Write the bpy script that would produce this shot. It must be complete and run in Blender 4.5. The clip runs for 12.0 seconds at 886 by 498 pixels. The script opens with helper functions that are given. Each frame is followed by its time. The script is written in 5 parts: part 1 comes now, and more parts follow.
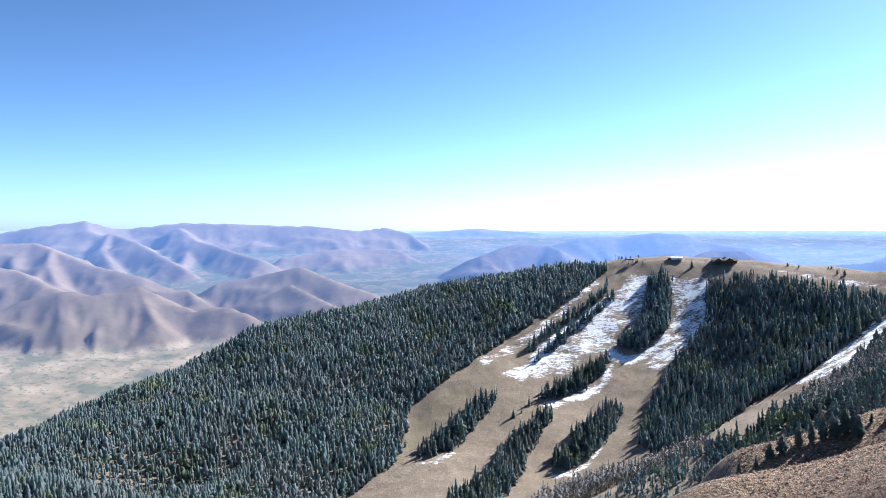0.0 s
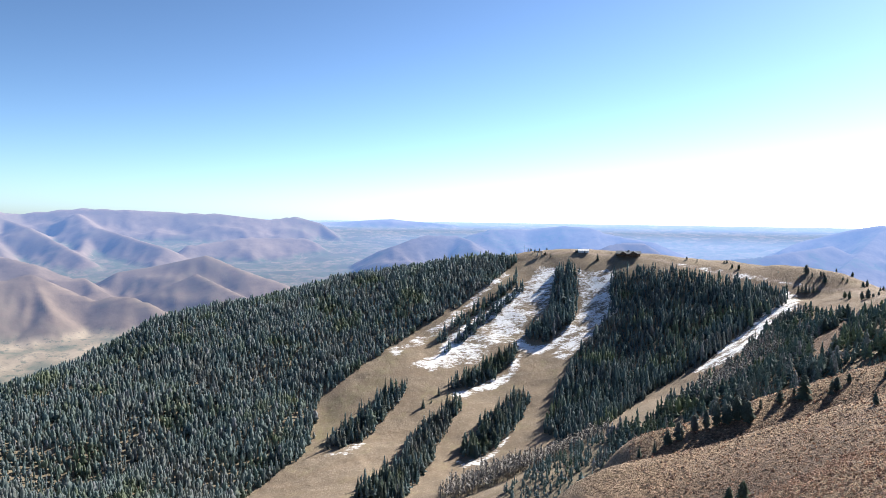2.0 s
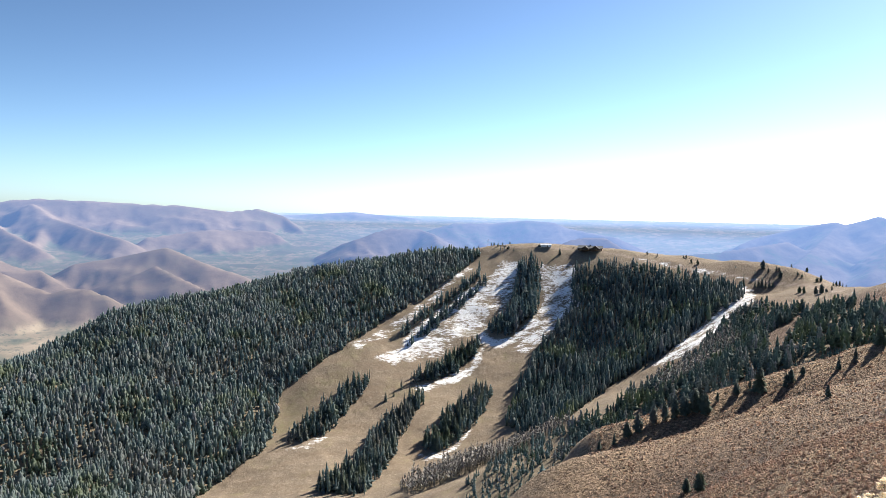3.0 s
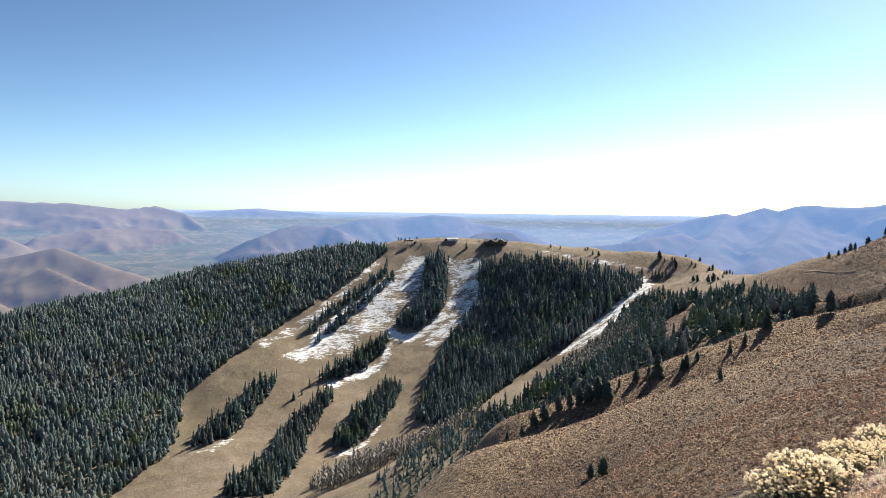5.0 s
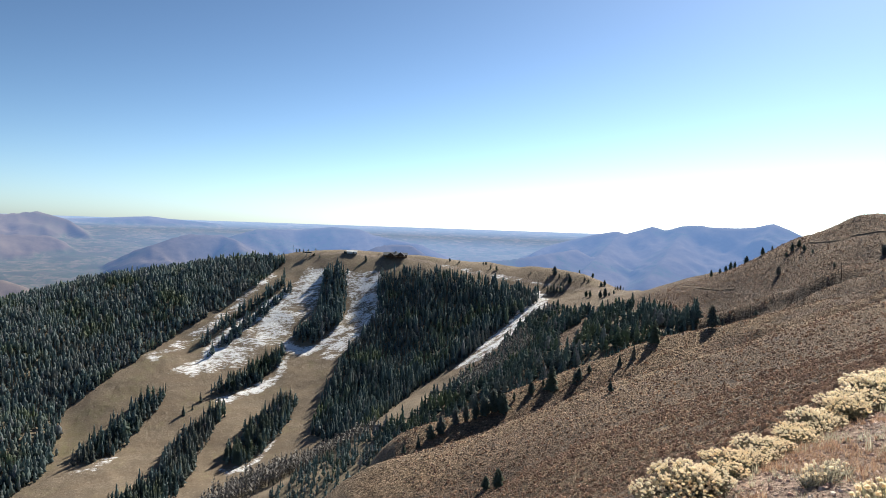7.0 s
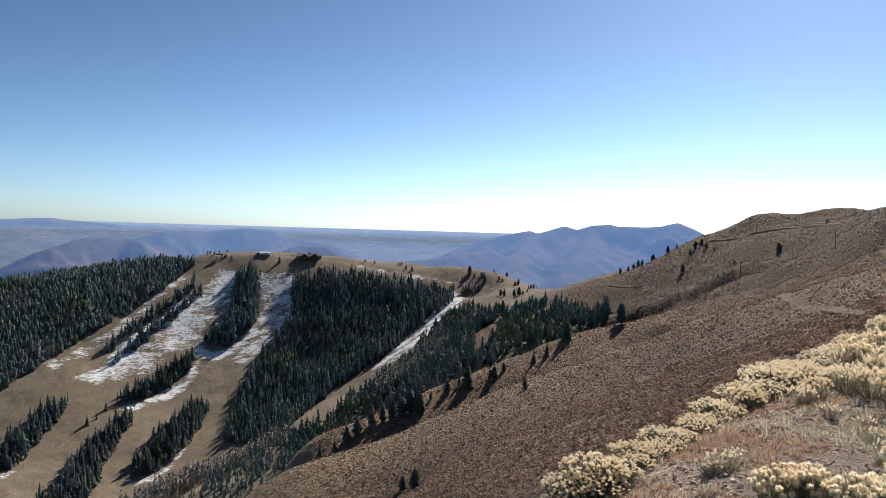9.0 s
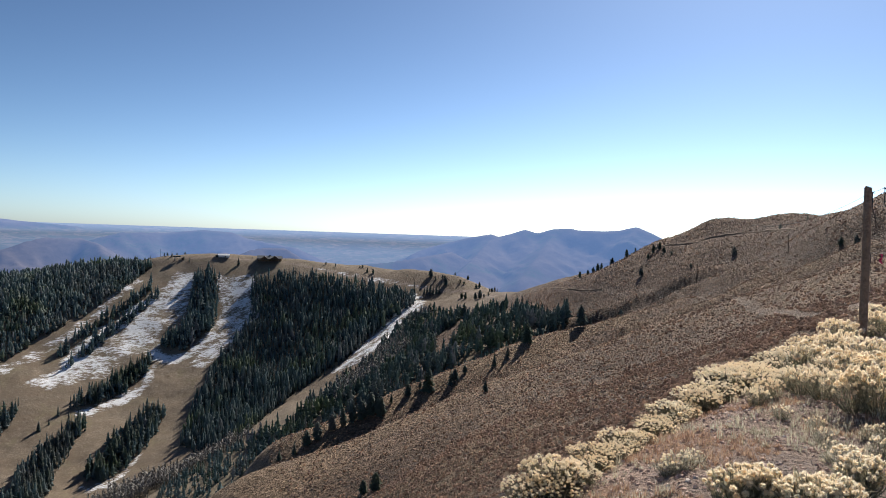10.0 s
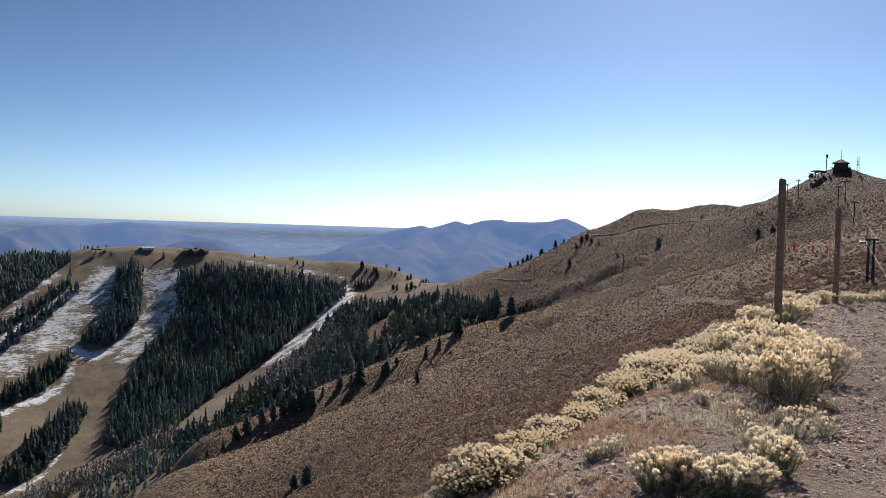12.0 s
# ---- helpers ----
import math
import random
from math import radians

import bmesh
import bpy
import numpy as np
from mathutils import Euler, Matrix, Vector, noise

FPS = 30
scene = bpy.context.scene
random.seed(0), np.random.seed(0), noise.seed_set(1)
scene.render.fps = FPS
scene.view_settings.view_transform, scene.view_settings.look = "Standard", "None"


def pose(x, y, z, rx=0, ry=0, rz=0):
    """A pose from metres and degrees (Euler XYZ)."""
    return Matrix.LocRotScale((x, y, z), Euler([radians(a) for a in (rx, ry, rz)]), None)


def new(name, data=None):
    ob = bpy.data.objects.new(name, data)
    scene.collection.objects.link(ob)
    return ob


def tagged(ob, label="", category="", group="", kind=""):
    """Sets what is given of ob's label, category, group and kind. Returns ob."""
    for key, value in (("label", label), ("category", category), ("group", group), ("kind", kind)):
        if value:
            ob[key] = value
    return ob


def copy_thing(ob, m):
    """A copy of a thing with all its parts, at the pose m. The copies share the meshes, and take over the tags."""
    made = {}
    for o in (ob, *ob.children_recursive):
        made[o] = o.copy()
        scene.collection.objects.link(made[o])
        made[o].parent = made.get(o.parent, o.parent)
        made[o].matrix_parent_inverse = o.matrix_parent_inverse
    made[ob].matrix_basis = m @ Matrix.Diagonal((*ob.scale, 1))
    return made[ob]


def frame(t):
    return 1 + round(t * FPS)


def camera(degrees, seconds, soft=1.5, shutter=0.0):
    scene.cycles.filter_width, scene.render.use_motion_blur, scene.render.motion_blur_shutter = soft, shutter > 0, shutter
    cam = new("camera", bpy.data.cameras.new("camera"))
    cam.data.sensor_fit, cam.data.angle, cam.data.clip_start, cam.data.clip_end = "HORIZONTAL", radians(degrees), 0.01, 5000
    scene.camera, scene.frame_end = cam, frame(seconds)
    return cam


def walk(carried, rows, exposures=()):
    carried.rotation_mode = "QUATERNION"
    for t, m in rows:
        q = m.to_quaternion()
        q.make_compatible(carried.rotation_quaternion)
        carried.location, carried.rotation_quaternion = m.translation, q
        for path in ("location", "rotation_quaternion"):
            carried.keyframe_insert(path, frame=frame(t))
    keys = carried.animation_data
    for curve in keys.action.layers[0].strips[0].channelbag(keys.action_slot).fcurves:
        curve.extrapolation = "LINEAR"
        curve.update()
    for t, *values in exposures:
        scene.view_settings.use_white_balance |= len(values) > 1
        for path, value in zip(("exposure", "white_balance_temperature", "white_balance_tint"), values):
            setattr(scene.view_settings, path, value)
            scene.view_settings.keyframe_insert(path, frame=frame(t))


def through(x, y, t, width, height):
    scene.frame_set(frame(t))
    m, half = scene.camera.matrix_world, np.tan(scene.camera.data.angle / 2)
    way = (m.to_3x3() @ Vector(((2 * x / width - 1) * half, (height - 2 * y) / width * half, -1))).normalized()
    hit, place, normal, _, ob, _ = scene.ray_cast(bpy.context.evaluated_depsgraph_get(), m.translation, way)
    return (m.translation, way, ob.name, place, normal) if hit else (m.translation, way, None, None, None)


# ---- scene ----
FOV = 58.74
cam = camera(FOV, 12.0, soft=0.9)
EYE, ARM = 1.65, 0.14
# seconds, yaw, pitch, roll: a slow pan by hand, the phone held at arm's length
TURNS = [
    (0.0, -0.00, -1.35, -0.00),
    (0.5, -2.03, -1.20, -0.26),
    (1.0, -3.78, -1.44, -0.45),
    (1.5, -5.18, -1.73, -0.60),
    (2.0, -6.42, -1.98, -0.88),
    (2.5, -7.75, -2.14, -1.26),
    (3.0, -9.09, -2.39, -1.32),
    (5.0, -15.85, -2.64, -0.72),
    (5.5, -17.36, -2.60, -0.83),
    (6.0, -19.14, -2.53, -1.27),
    (6.5, -21.17, -2.11, -1.76),
    (7.0, -23.12, -1.51, -1.94),
    (7.5, -24.80, -1.17, -1.88),
    (9.5, -30.68, -1.25, -1.75),
    (10.0, -32.07, -0.99, -1.92),
    (10.5, -33.40, -0.86, -1.94),
    (11.0, -34.64, -1.02, -1.80),
    (11.5, -35.97, -1.29, -1.75),
    (12.0, -37.09, -1.46, -1.76),
]


def held(yaw, pitch, roll):
    a = radians(yaw)
    return (pose(-ARM * math.sin(a), ARM * (math.cos(a) - 1), EYE, 0, 0, yaw) @ pose(0, 0, 0, pitch) @ pose(0, 0, 0, 0, roll) @ pose(0, 0, 0, 90))


walk(cam, [(t, held(y, p, r)) for t, y, p, r in TURNS],
     [(0.0, 1.4, 5700, 10), (1.0, 1.33, 6000, 10), (2.5, 1.24, 6580, 9), (5.0, 1.02, 6880, 6), (7.5, 0.57, 6650, 6), (9.5, 0.3, 6500, 9), (11.0, 0.3, 6500, 10), (12.0, 0.15, 6500, 10)])

# ---- light ----
SUN_AZ, SUN_EL = 55.5, 38.5          # degrees; clockwise from +y
world = bpy.data.worlds.new("sky")
scene.world = world
world.use_nodes = True
wt = world.node_tree
sky = wt.nodes.new("ShaderNodeTexSky")
sky.sky_type = "NISHITA"
sky.sun_disc = False
sky.sun_elevation, sky.sun_rotation = radians(SUN_EL), radians(SUN_AZ)
sky.altitude, sky.air_density, sky.dust_density, sky.ozone_density = 2600, 1.0, 3.4, 4.0
cool = wt.nodes.new("ShaderNodeMix")
cool.data_type, cool.blend_type = "RGBA", "MULTIPLY"
cool.inputs[0].default_value = 1.0
cool.inputs[7].default_value = (0.875, 0.985, 1.075, 1)
wt.links.new(sky.outputs[0], cool.inputs[6])
# a clear mountain sky: deep away from the sun, brilliant round it
grey, fall, deep = wt.nodes.new("ShaderNodeRGBToBW"), wt.nodes.new("ShaderNodeMath"), wt.nodes.new("ShaderNodeMix")
wt.links.new(cool.outputs[2], grey.inputs[0])
fall.operation = "MULTIPLY_ADD"
fall.inputs[1].default_value, fall.inputs[2].default_value = 0.62 / 4.2, 0.45
wt.links.new(grey.outputs[0], fall.inputs[0])
deep.data_type, deep.blend_type = "RGBA", "MULTIPLY"
deep.inputs[0].default_value = 1.0
wt.links.new(cool.outputs[2], deep.inputs[6])
wt.links.new(fall.outputs[0], deep.inputs[7])
wt.links.new(deep.outputs[2], wt.nodes["Background"].inputs[0])
wt.nodes["Background"].inputs[1].default_value = 0.067
sun = new("sun", bpy.data.lights.new("sun", "SUN"))
sun.data.energy, sun.data.angle, sun.data.color = 5.0, radians(0.53), (1.0, 0.925, 0.81)
sd = Vector((math.sin(radians(SUN_AZ)) * math.cos(radians(SUN_EL)), math.cos(radians(SUN_AZ)) * math.cos(radians(SUN_EL)), math.sin(radians(SUN_EL))))
sun.matrix_world = Matrix.Translation(sd * 60) @ sd.to_track_quat("Z", "Y").to_matrix().to_4x4()

# ---- materials ----


class Nodes:
    """A short way to wire up a node material."""

    def __init__(self, name, rough=0.9):
        self.m = bpy.data.materials.new(name)
        self.m.use_nodes = True
        self.t = self.m.node_tree
        self.b = self.t.nodes["Principled BSDF"]
        self.b.inputs["Roughness"].default_value = rough
        self.b.inputs["Specular IOR Level"].default_value = 0.25

    def node(self, kind, **kw):
        n = self.t.nodes.new(kind)
        for k, v in kw.items():
            n.inputs[k].default_value = v
        return n

    def link(self, a, b):
        self.t.links.new(a, b)

    def pos(self):
        return self.node("ShaderNodeNewGeometry").outputs["Position"]

    def noise(self, scale, detail=4.0, rough=0.55, vec=None):
        n = self.node("ShaderNodeTexNoise", Scale=scale, Detail=detail, Roughness=rough)
        self.link(vec or self.pos(), n.inputs["Vector"])
        return n.outputs["Fac"]

    def ramp(self, fac, *stops):
        n = self.node("ShaderNodeValToRGB")
        e = n.color_ramp.elements
        while len(e) < len(stops):
            e.new(0.5)
        for el, (p, c) in zip(e, stops):
            el.position, el.color = p, (*c, 1) if len(c) == 3 else c
        self.link(fac, n.inputs["Fac"])
        return n.outputs["Color"]

    def step(self, fac, lo, hi, a=0.0, b=1.0):
        n = self.node("ShaderNodeMapRange", **{"From Min": lo, "From Max": hi, "To Min": a, "To Max": b})
        self.link(fac, n.inputs["Value"])
        return n.outputs["Result"]

    def math(self, op, a, b):
        n = self.node("ShaderNodeMath")
        n.operation = op
        for i, v in enumerate((a, b)):
            if isinstance(v, (int, float)):
                n.inputs[i].default_value = v
            else:
                self.link(v, n.inputs[i])
        return n.outputs[0]

    def mix(self, fac, a, b):
        n = self.node("ShaderNodeMix")
        n.data_type = "RGBA"
        for i, v in ((0, fac), (6, a), (7, b)):
            if isinstance(v, tuple):
                n.inputs[i].default_value = (*v, 1)
            elif isinstance(v, (int, float)):
                n.inputs[i].default_value = v
            else:
                self.link(v, n.inputs[i])
        return n.outputs[2]

    def attr(self, name):
        n = self.node("ShaderNodeAttribute")
        n.attribute_name = name
        return n.outputs["Fac"]

    def color(self, c):
        if isinstance(c, tuple):
            self.b.inputs["Base Color"].default_value = (*c, 1)
        else:
            self.link(c, self.b.inputs["Base Color"])
        return self

    def bump(self, h, dist, strength=1.0):
        n = self.node("ShaderNodeBump", Strength=strength, Distance=dist)
        self.link(h, n.inputs["Height"])
        self.link(n.outputs[0], self.b.inputs["Normal"])
        return self

    def random(self):
        return self.node("ShaderNodeObjectInfo").outputs["Random"]

    def island(self):
        return self.node("ShaderNodeNewGeometry").outputs["Random Per Island"]


def mat_ground():
    n = Nodes("dry_mountain_ground", 0.95)
    big, mid, fine = n.noise(0.012, 5), n.noise(0.11, 5, 0.6), n.noise(1.6, 4, 0.65)
    tone = n.math("ADD", n.math("MULTIPLY", mid, 0.6), n.math("MULTIPLY", big, 0.4))
    grass = n.ramp(tone, (0.3, (0.178, 0.14, 0.104)), (0.5, (0.258, 0.205, 0.154)), (0.68, (0.345, 0.278, 0.211)))
    speck = n.noise(1.25, 6, 0.78)
    clump = n.node("ShaderNodeTexVoronoi", Scale=0.7)
    wav = n.node("ShaderNodeTexNoise", Scale=1.8, Detail=3.0)
    n.link(n.pos(), wav.inputs["Vector"])
    bent = n.node("ShaderNodeVectorMath")
    bent.operation = "MULTIPLY_ADD"
    bent.inputs[1].default_value = (0.7, 0.7, 0.7)
    n.link(wav.outputs["Color"], bent.inputs[0])
    n.link(n.pos(), bent.inputs[2])
    n.link(bent.outputs[0], clump.inputs["Vector"])
    mound = n.math("SUBTRACT", 1.0, clump.outputs["Distance"])
    # clumps lighter on top, darker between: sunlit tops and shadowed pits in the colour
    sage = n.ramp(n.math("ADD", n.math("MULTIPLY", mound, 0.22), n.math("ADD", n.math("MULTIPLY", speck, 0.62), n.math("MULTIPLY", tone, 0.34))),
                  (0.46, (0.03, 0.019, 0.015)), (0.55, (0.076, 0.049, 0.037)), (0.64, (0.165, 0.106, 0.077)), (0.76, (0.32, 0.215, 0.158)))
    grass = n.mix(n.step(fine, 0.35, 0.75, 0.0, 0.5), grass, (0.15, 0.122, 0.094))
    tuss = n.noise(0.5, 6, 0.75)
    grass = n.mix(n.step(tuss, 0.42, 0.6, 0.55, 0.0), grass, (0.12, 0.098, 0.077))
    grass = n.mix(n.step(tuss, 0.56, 0.7, 0.0, 0.5), grass, (0.4, 0.335, 0.265))
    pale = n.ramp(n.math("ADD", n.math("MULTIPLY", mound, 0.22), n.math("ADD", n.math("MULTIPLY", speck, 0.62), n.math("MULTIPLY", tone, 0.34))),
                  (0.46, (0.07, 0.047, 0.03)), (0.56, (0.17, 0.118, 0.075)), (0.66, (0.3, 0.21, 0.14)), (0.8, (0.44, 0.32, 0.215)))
    # darkens the hollows and lightens the crests: painted shade and light
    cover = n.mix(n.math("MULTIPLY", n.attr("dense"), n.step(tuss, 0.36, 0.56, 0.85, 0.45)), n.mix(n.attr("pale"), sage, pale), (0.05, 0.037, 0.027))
    comb = n.node("ShaderNodeMapping")
    comb.inputs["Scale"].default_value = (0.25, 1.0, 1.0)
    comb.inputs["Rotation"].default_value = (0, 0, radians(22))
    n.link(n.pos(), comb.inputs["Vector"])
    grass = n.mix(n.step(n.noise(0.09, 6, 0.7, comb.outputs[0]), 0.42, 0.62, 0.0, 0.45), grass, (0.2, 0.145, 0.1))
    grass = n.mix(n.step(n.noise(0.05, 5, 0.7), 0.55, 0.68, 0.0, 0.4), grass, (0.24, 0.215, 0.12))
    grass = n.mix(n.step(n.noise(0.7, 3, 0.6), 0.64, 0.7, 0.0, 0.6), grass, (0.09, 0.075, 0.055))
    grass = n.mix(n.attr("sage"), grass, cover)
    grit = n.node("ShaderNodeTexVoronoi", Scale=17.0)
    n.link(n.pos(), grit.inputs["Vector"])
    scree = n.mix(n.step(n.noise(23.0, 6, 0.8), 0.44, 0.58), n.ramp(grit.outputs["Distance"], (0.0, (0.78, 0.585, 0.475)), (0.6, (0.33, 0.228, 0.182))), (0.66, 0.485, 0.39))
    scree = n.mix(n.step(n.noise(5.0, 6, 0.8), 0.42, 0.58, 0.6, 0.0), scree, (0.17, 0.115, 0.096))
    grass = n.mix(n.attr("bank"), grass, scree)
    green = n.mix(n.math("MULTIPLY", n.attr("green"), n.step(mid, 0.35, 0.6, 0.0, 0.45)), grass, (0.13, 0.135, 0.05))
    floor = n.mix(n.math("MULTIPLY", n.attr("wood"), 0.5), green, n.ramp(mid, (0.35, (0.1, 0.09, 0.062)), (0.65, (0.18, 0.155, 0.105))))
    track = n.mix(n.math("MULTIPLY", n.attr("track"), n.step(mid, 0.3, 0.5, 0.3, 0.9)), floor, n.ramp(fine, (0.3, (0.2, 0.155, 0.13)), (0.7, (0.34, 0.27, 0.23))))
    # broken snow: streaks combed down the fall line
    st = n.node("ShaderNodeMapping")
    st.inputs["Scale"].default_value = (0.4, 1.0, 1.0)
    st.inputs["Rotation"].default_value = (0, 0, radians(22))
    n.link(n.pos(), st.inputs["Vector"])
    drift, streak = n.noise(0.11, 4, 0.6, st.outputs[0]), n.noise(0.55, 6, 0.72, st.outputs[0])
    ragged = n.math("ADD", n.math("MULTIPLY", n.math("SUBTRACT", drift, 0.5), 2.4), n.math("MULTIPLY", n.math("SUBTRACT", streak, 0.5), 3.0))
    cover = n.math("ADD", n.attr("snow"), n.math("MULTIPLY", ragged, n.step(n.attr("snow"), 0.05, 0.3)))
    mask = n.step(cover, 0.34, 0.78)
    n.color(n.mix(mask, track, n.ramp(fine, (0.3, (0.74, 0.76, 0.8)), (0.7, (0.86, 0.87, 0.9)))))
    rough = n.math("ADD", n.math("ADD", fine, n.math("MULTIPLY", mid, 2.0)), n.math("MULTIPLY", n.math("ADD", speck, n.math("MULTIPLY", mound, 0.6)), n.math("MULTIPLY", n.attr("sage"), 3.6)))
    pit = n.math("MULTIPLY", n.math("MULTIPLY", n.math("ADD", n.math("MULTIPLY", grit.outputs["Distance"], 0.62), n.noise(26.0, 5, 0.75)), n.attr("bank")), -0.26)
    n.bump(n.math("ADD", pit, n.math("MULTIPLY", rough, n.math("SUBTRACT", 1.0, n.math("MULTIPLY", n.attr("bank"), 0.9)))), 0.4, 0.9)
    return n.m


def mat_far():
    """Far land, with the haze of kilometres painted in as bluish emission."""
    n = Nodes("far_hills", 1.0)
    n.b.inputs["Specular IOR Level"].default_value = 0.0
    a, b = n.noise(0.006, 6, 0.6), n.noise(0.03, 5, 0.65)
    dry = n.ramp(n.math("ADD", n.math("MULTIPLY", a, 0.6), n.math("MULTIPLY", b, 0.4)), (0.35, (0.06, 0.05, 0.043)), (0.5, (0.095, 0.077, 0.063)), (0.65, (0.135, 0.11, 0.09)))
    dry = n.mix(n.attr("tawny"), dry, n.ramp(n.math("ADD", n.math("MULTIPLY", a, 0.6), n.math("MULTIPLY", b, 0.4)), (0.35, (0.11, 0.085, 0.064)), (0.65, (0.19, 0.147, 0.11))))
    # dark mask: scattered woods plus shade painted on slopes turned from the sun
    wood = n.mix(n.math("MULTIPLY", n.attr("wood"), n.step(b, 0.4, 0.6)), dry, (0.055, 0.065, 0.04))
    vfield = n.node("ShaderNodeTexVoronoi", Scale=0.014)
    n.link(n.pos(), vfield.inputs["Vector"])
    field = n.ramp(n.node("ShaderNodeSeparateColor").outputs[0], (0.0, (0.08, 0.078, 0.055)), (1.0, (0.17, 0.14, 0.1)))
    sep = [k for k in n.t.nodes if k.bl_idname == "ShaderNodeSeparateColor"][0]
    n.link(vfield.outputs["Color"], sep.inputs[0])
    field = n.mix(n.step(b, 0.4, 0.62), field, (0.07, 0.085, 0.05))
    floor = n.ramp(n.noise(0.009, 4, 0.55), (0.38, (0.125, 0.125, 0.085)), (0.5, (0.22, 0.182, 0.125)), (0.64, (0.3, 0.248, 0.178)))
    floor = n.mix(n.step(n.noise(0.05, 5, 0.72), 0.53, 0.62, 0.0, 0.7), floor, (0.075, 0.09, 0.062))
    field = n.mix(n.attr("near_floor"), field, floor)
    n.color(n.mix(n.attr("valley"), wood, field))
    # painted haze: the surface itself emits a pale blue veil
    n.link(n.ramp(n.attr("haze_glow"), (0.1, (0.18, 0.36, 0.85)), (0.45, (0.24, 0.41, 0.82)), (0.75, (0.36, 0.5, 0.82))), n.b.inputs["Emission Color"])
    n.link(n.attr("haze_glow"), n.b.inputs["Emission Strength"])
    n.bump(b, 8.0, 0.15)
    return n.m


def mat_needles(name, stops, dead=(0.22, 0.2, 0.18), dead_share=0.1, per_object=False):
    n = Nodes(name, 0.75)
    r = n.random() if per_object else n.island()
    g = n.noise(0.9, 3)
    c = n.ramp(r, *[(i / (len(stops) - 1) * (1 - dead_share), s) for i, s in enumerate(stops)], (1 - dead_share + 0.01, dead))
    patch = n.noise(0.022, 4, 0.6)
    c = n.mix(n.step(patch, 0.52, 0.66, 0.0, 0.65), c, (0.27, 0.275, 0.275))
    c = n.mix(n.step(patch, 0.47, 0.34, 0.0, 0.7), c, (0.2, 0.235, 0.125))
    c = n.mix(n.step(g, 0.35, 0.7, 0.0, 0.4), c, (0.09, 0.115, 0.09))
    n.color(c)
    return thin(n, c, 0.6)


def thin(n, c, through):
    """Lets some light pass, as needles and leaves do."""
    tr = n.node("ShaderNodeBsdfTranslucent")
    n.link(c, tr.inputs["Color"])
    mx = n.node("ShaderNodeMixShader")
    mx.inputs[0].default_value = through
    n.link(n.b.outputs[0], mx.inputs[1])
    n.link(tr.outputs[0], mx.inputs[2])
    out = [k for k in n.t.nodes if k.bl_idname == "ShaderNodeOutputMaterial"][0]
    n.link(mx.outputs[0], out.inputs["Surface"])
    return n.m


def mat_plain(name, a, b, scale=6.0, rough=0.8, metal=0.0, bump=0.0):
    n = Nodes(name, rough)
    n.b.inputs["Metallic"].default_value = metal
    h = n.noise(scale, 5, 0.6)
    n.color(n.ramp(h, (0.3, a), (0.7, b)))
    if bump:
        n.bump(h, bump)
    return n.m


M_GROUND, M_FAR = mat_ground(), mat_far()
M_FOREST = mat_needles("conifer_forest", [(0.183, 0.252, 0.276), (0.197, 0.265, 0.284), (0.211, 0.272, 0.28), (0.221, 0.268, 0.294)], (0.273, 0.3, 0.337), 0.1)
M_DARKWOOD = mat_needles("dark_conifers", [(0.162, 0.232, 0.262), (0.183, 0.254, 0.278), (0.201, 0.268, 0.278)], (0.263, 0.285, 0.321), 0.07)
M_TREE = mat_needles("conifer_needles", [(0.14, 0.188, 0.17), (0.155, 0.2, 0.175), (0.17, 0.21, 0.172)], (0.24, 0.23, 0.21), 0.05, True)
# darker copy of the conifer colours: the block's shade put into the base colour
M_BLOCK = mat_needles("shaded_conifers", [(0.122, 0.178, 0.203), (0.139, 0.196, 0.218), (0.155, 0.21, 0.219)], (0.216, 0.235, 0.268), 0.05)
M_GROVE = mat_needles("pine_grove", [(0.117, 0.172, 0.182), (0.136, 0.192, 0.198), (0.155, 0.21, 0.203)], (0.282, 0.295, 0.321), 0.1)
M_BARK = mat_plain("conifer_bark", (0.07, 0.055, 0.042), (0.14, 0.11, 0.085), 9.0, 0.95)

# ---- relief ----


def hashed(ix, iy, seed):
    h = (ix.astype(np.int64) * 374761393 + iy.astype(np.int64) * 668265263 + seed * 974711) & 0xFFFFFFFF
    h = ((h ^ (h >> 13)) * 1274126177) & 0xFFFFFFFF
    return ((h ^ (h >> 16)) & 0xFFFF) / 65535.0


def vnoise(x, y, seed=0):
    ix, iy = np.floor(x), np.floor(y)
    fx, fy = x - ix, y - iy
    fx, fy = fx * fx * fx * (fx * (fx * 6 - 15) + 10), fy * fy * fy * (fy * (fy * 6 - 15) + 10)
    a, b = hashed(ix, iy, seed), hashed(ix + 1, iy, seed)
    c, d = hashed(ix, iy + 1, seed), hashed(ix + 1, iy + 1, seed)
    return (a + (b - a) * fx) * (1 - fy) + (c + (d - c) * fx) * fy


def fbm(x, y, octaves=4, seed=0, gain=0.5, ridged=False):
    s, a, t = 0.0, 1.0, 0.0
    for o in range(octaves):
        v = vnoise(x * 2 ** o + 17.3 * o, y * 2 ** o - 9.1 * o, seed + o)
        s, t, a = s + a * (1 - np.abs(2 * v - 1) if ridged else v), t + a, a * gain
    return s / t


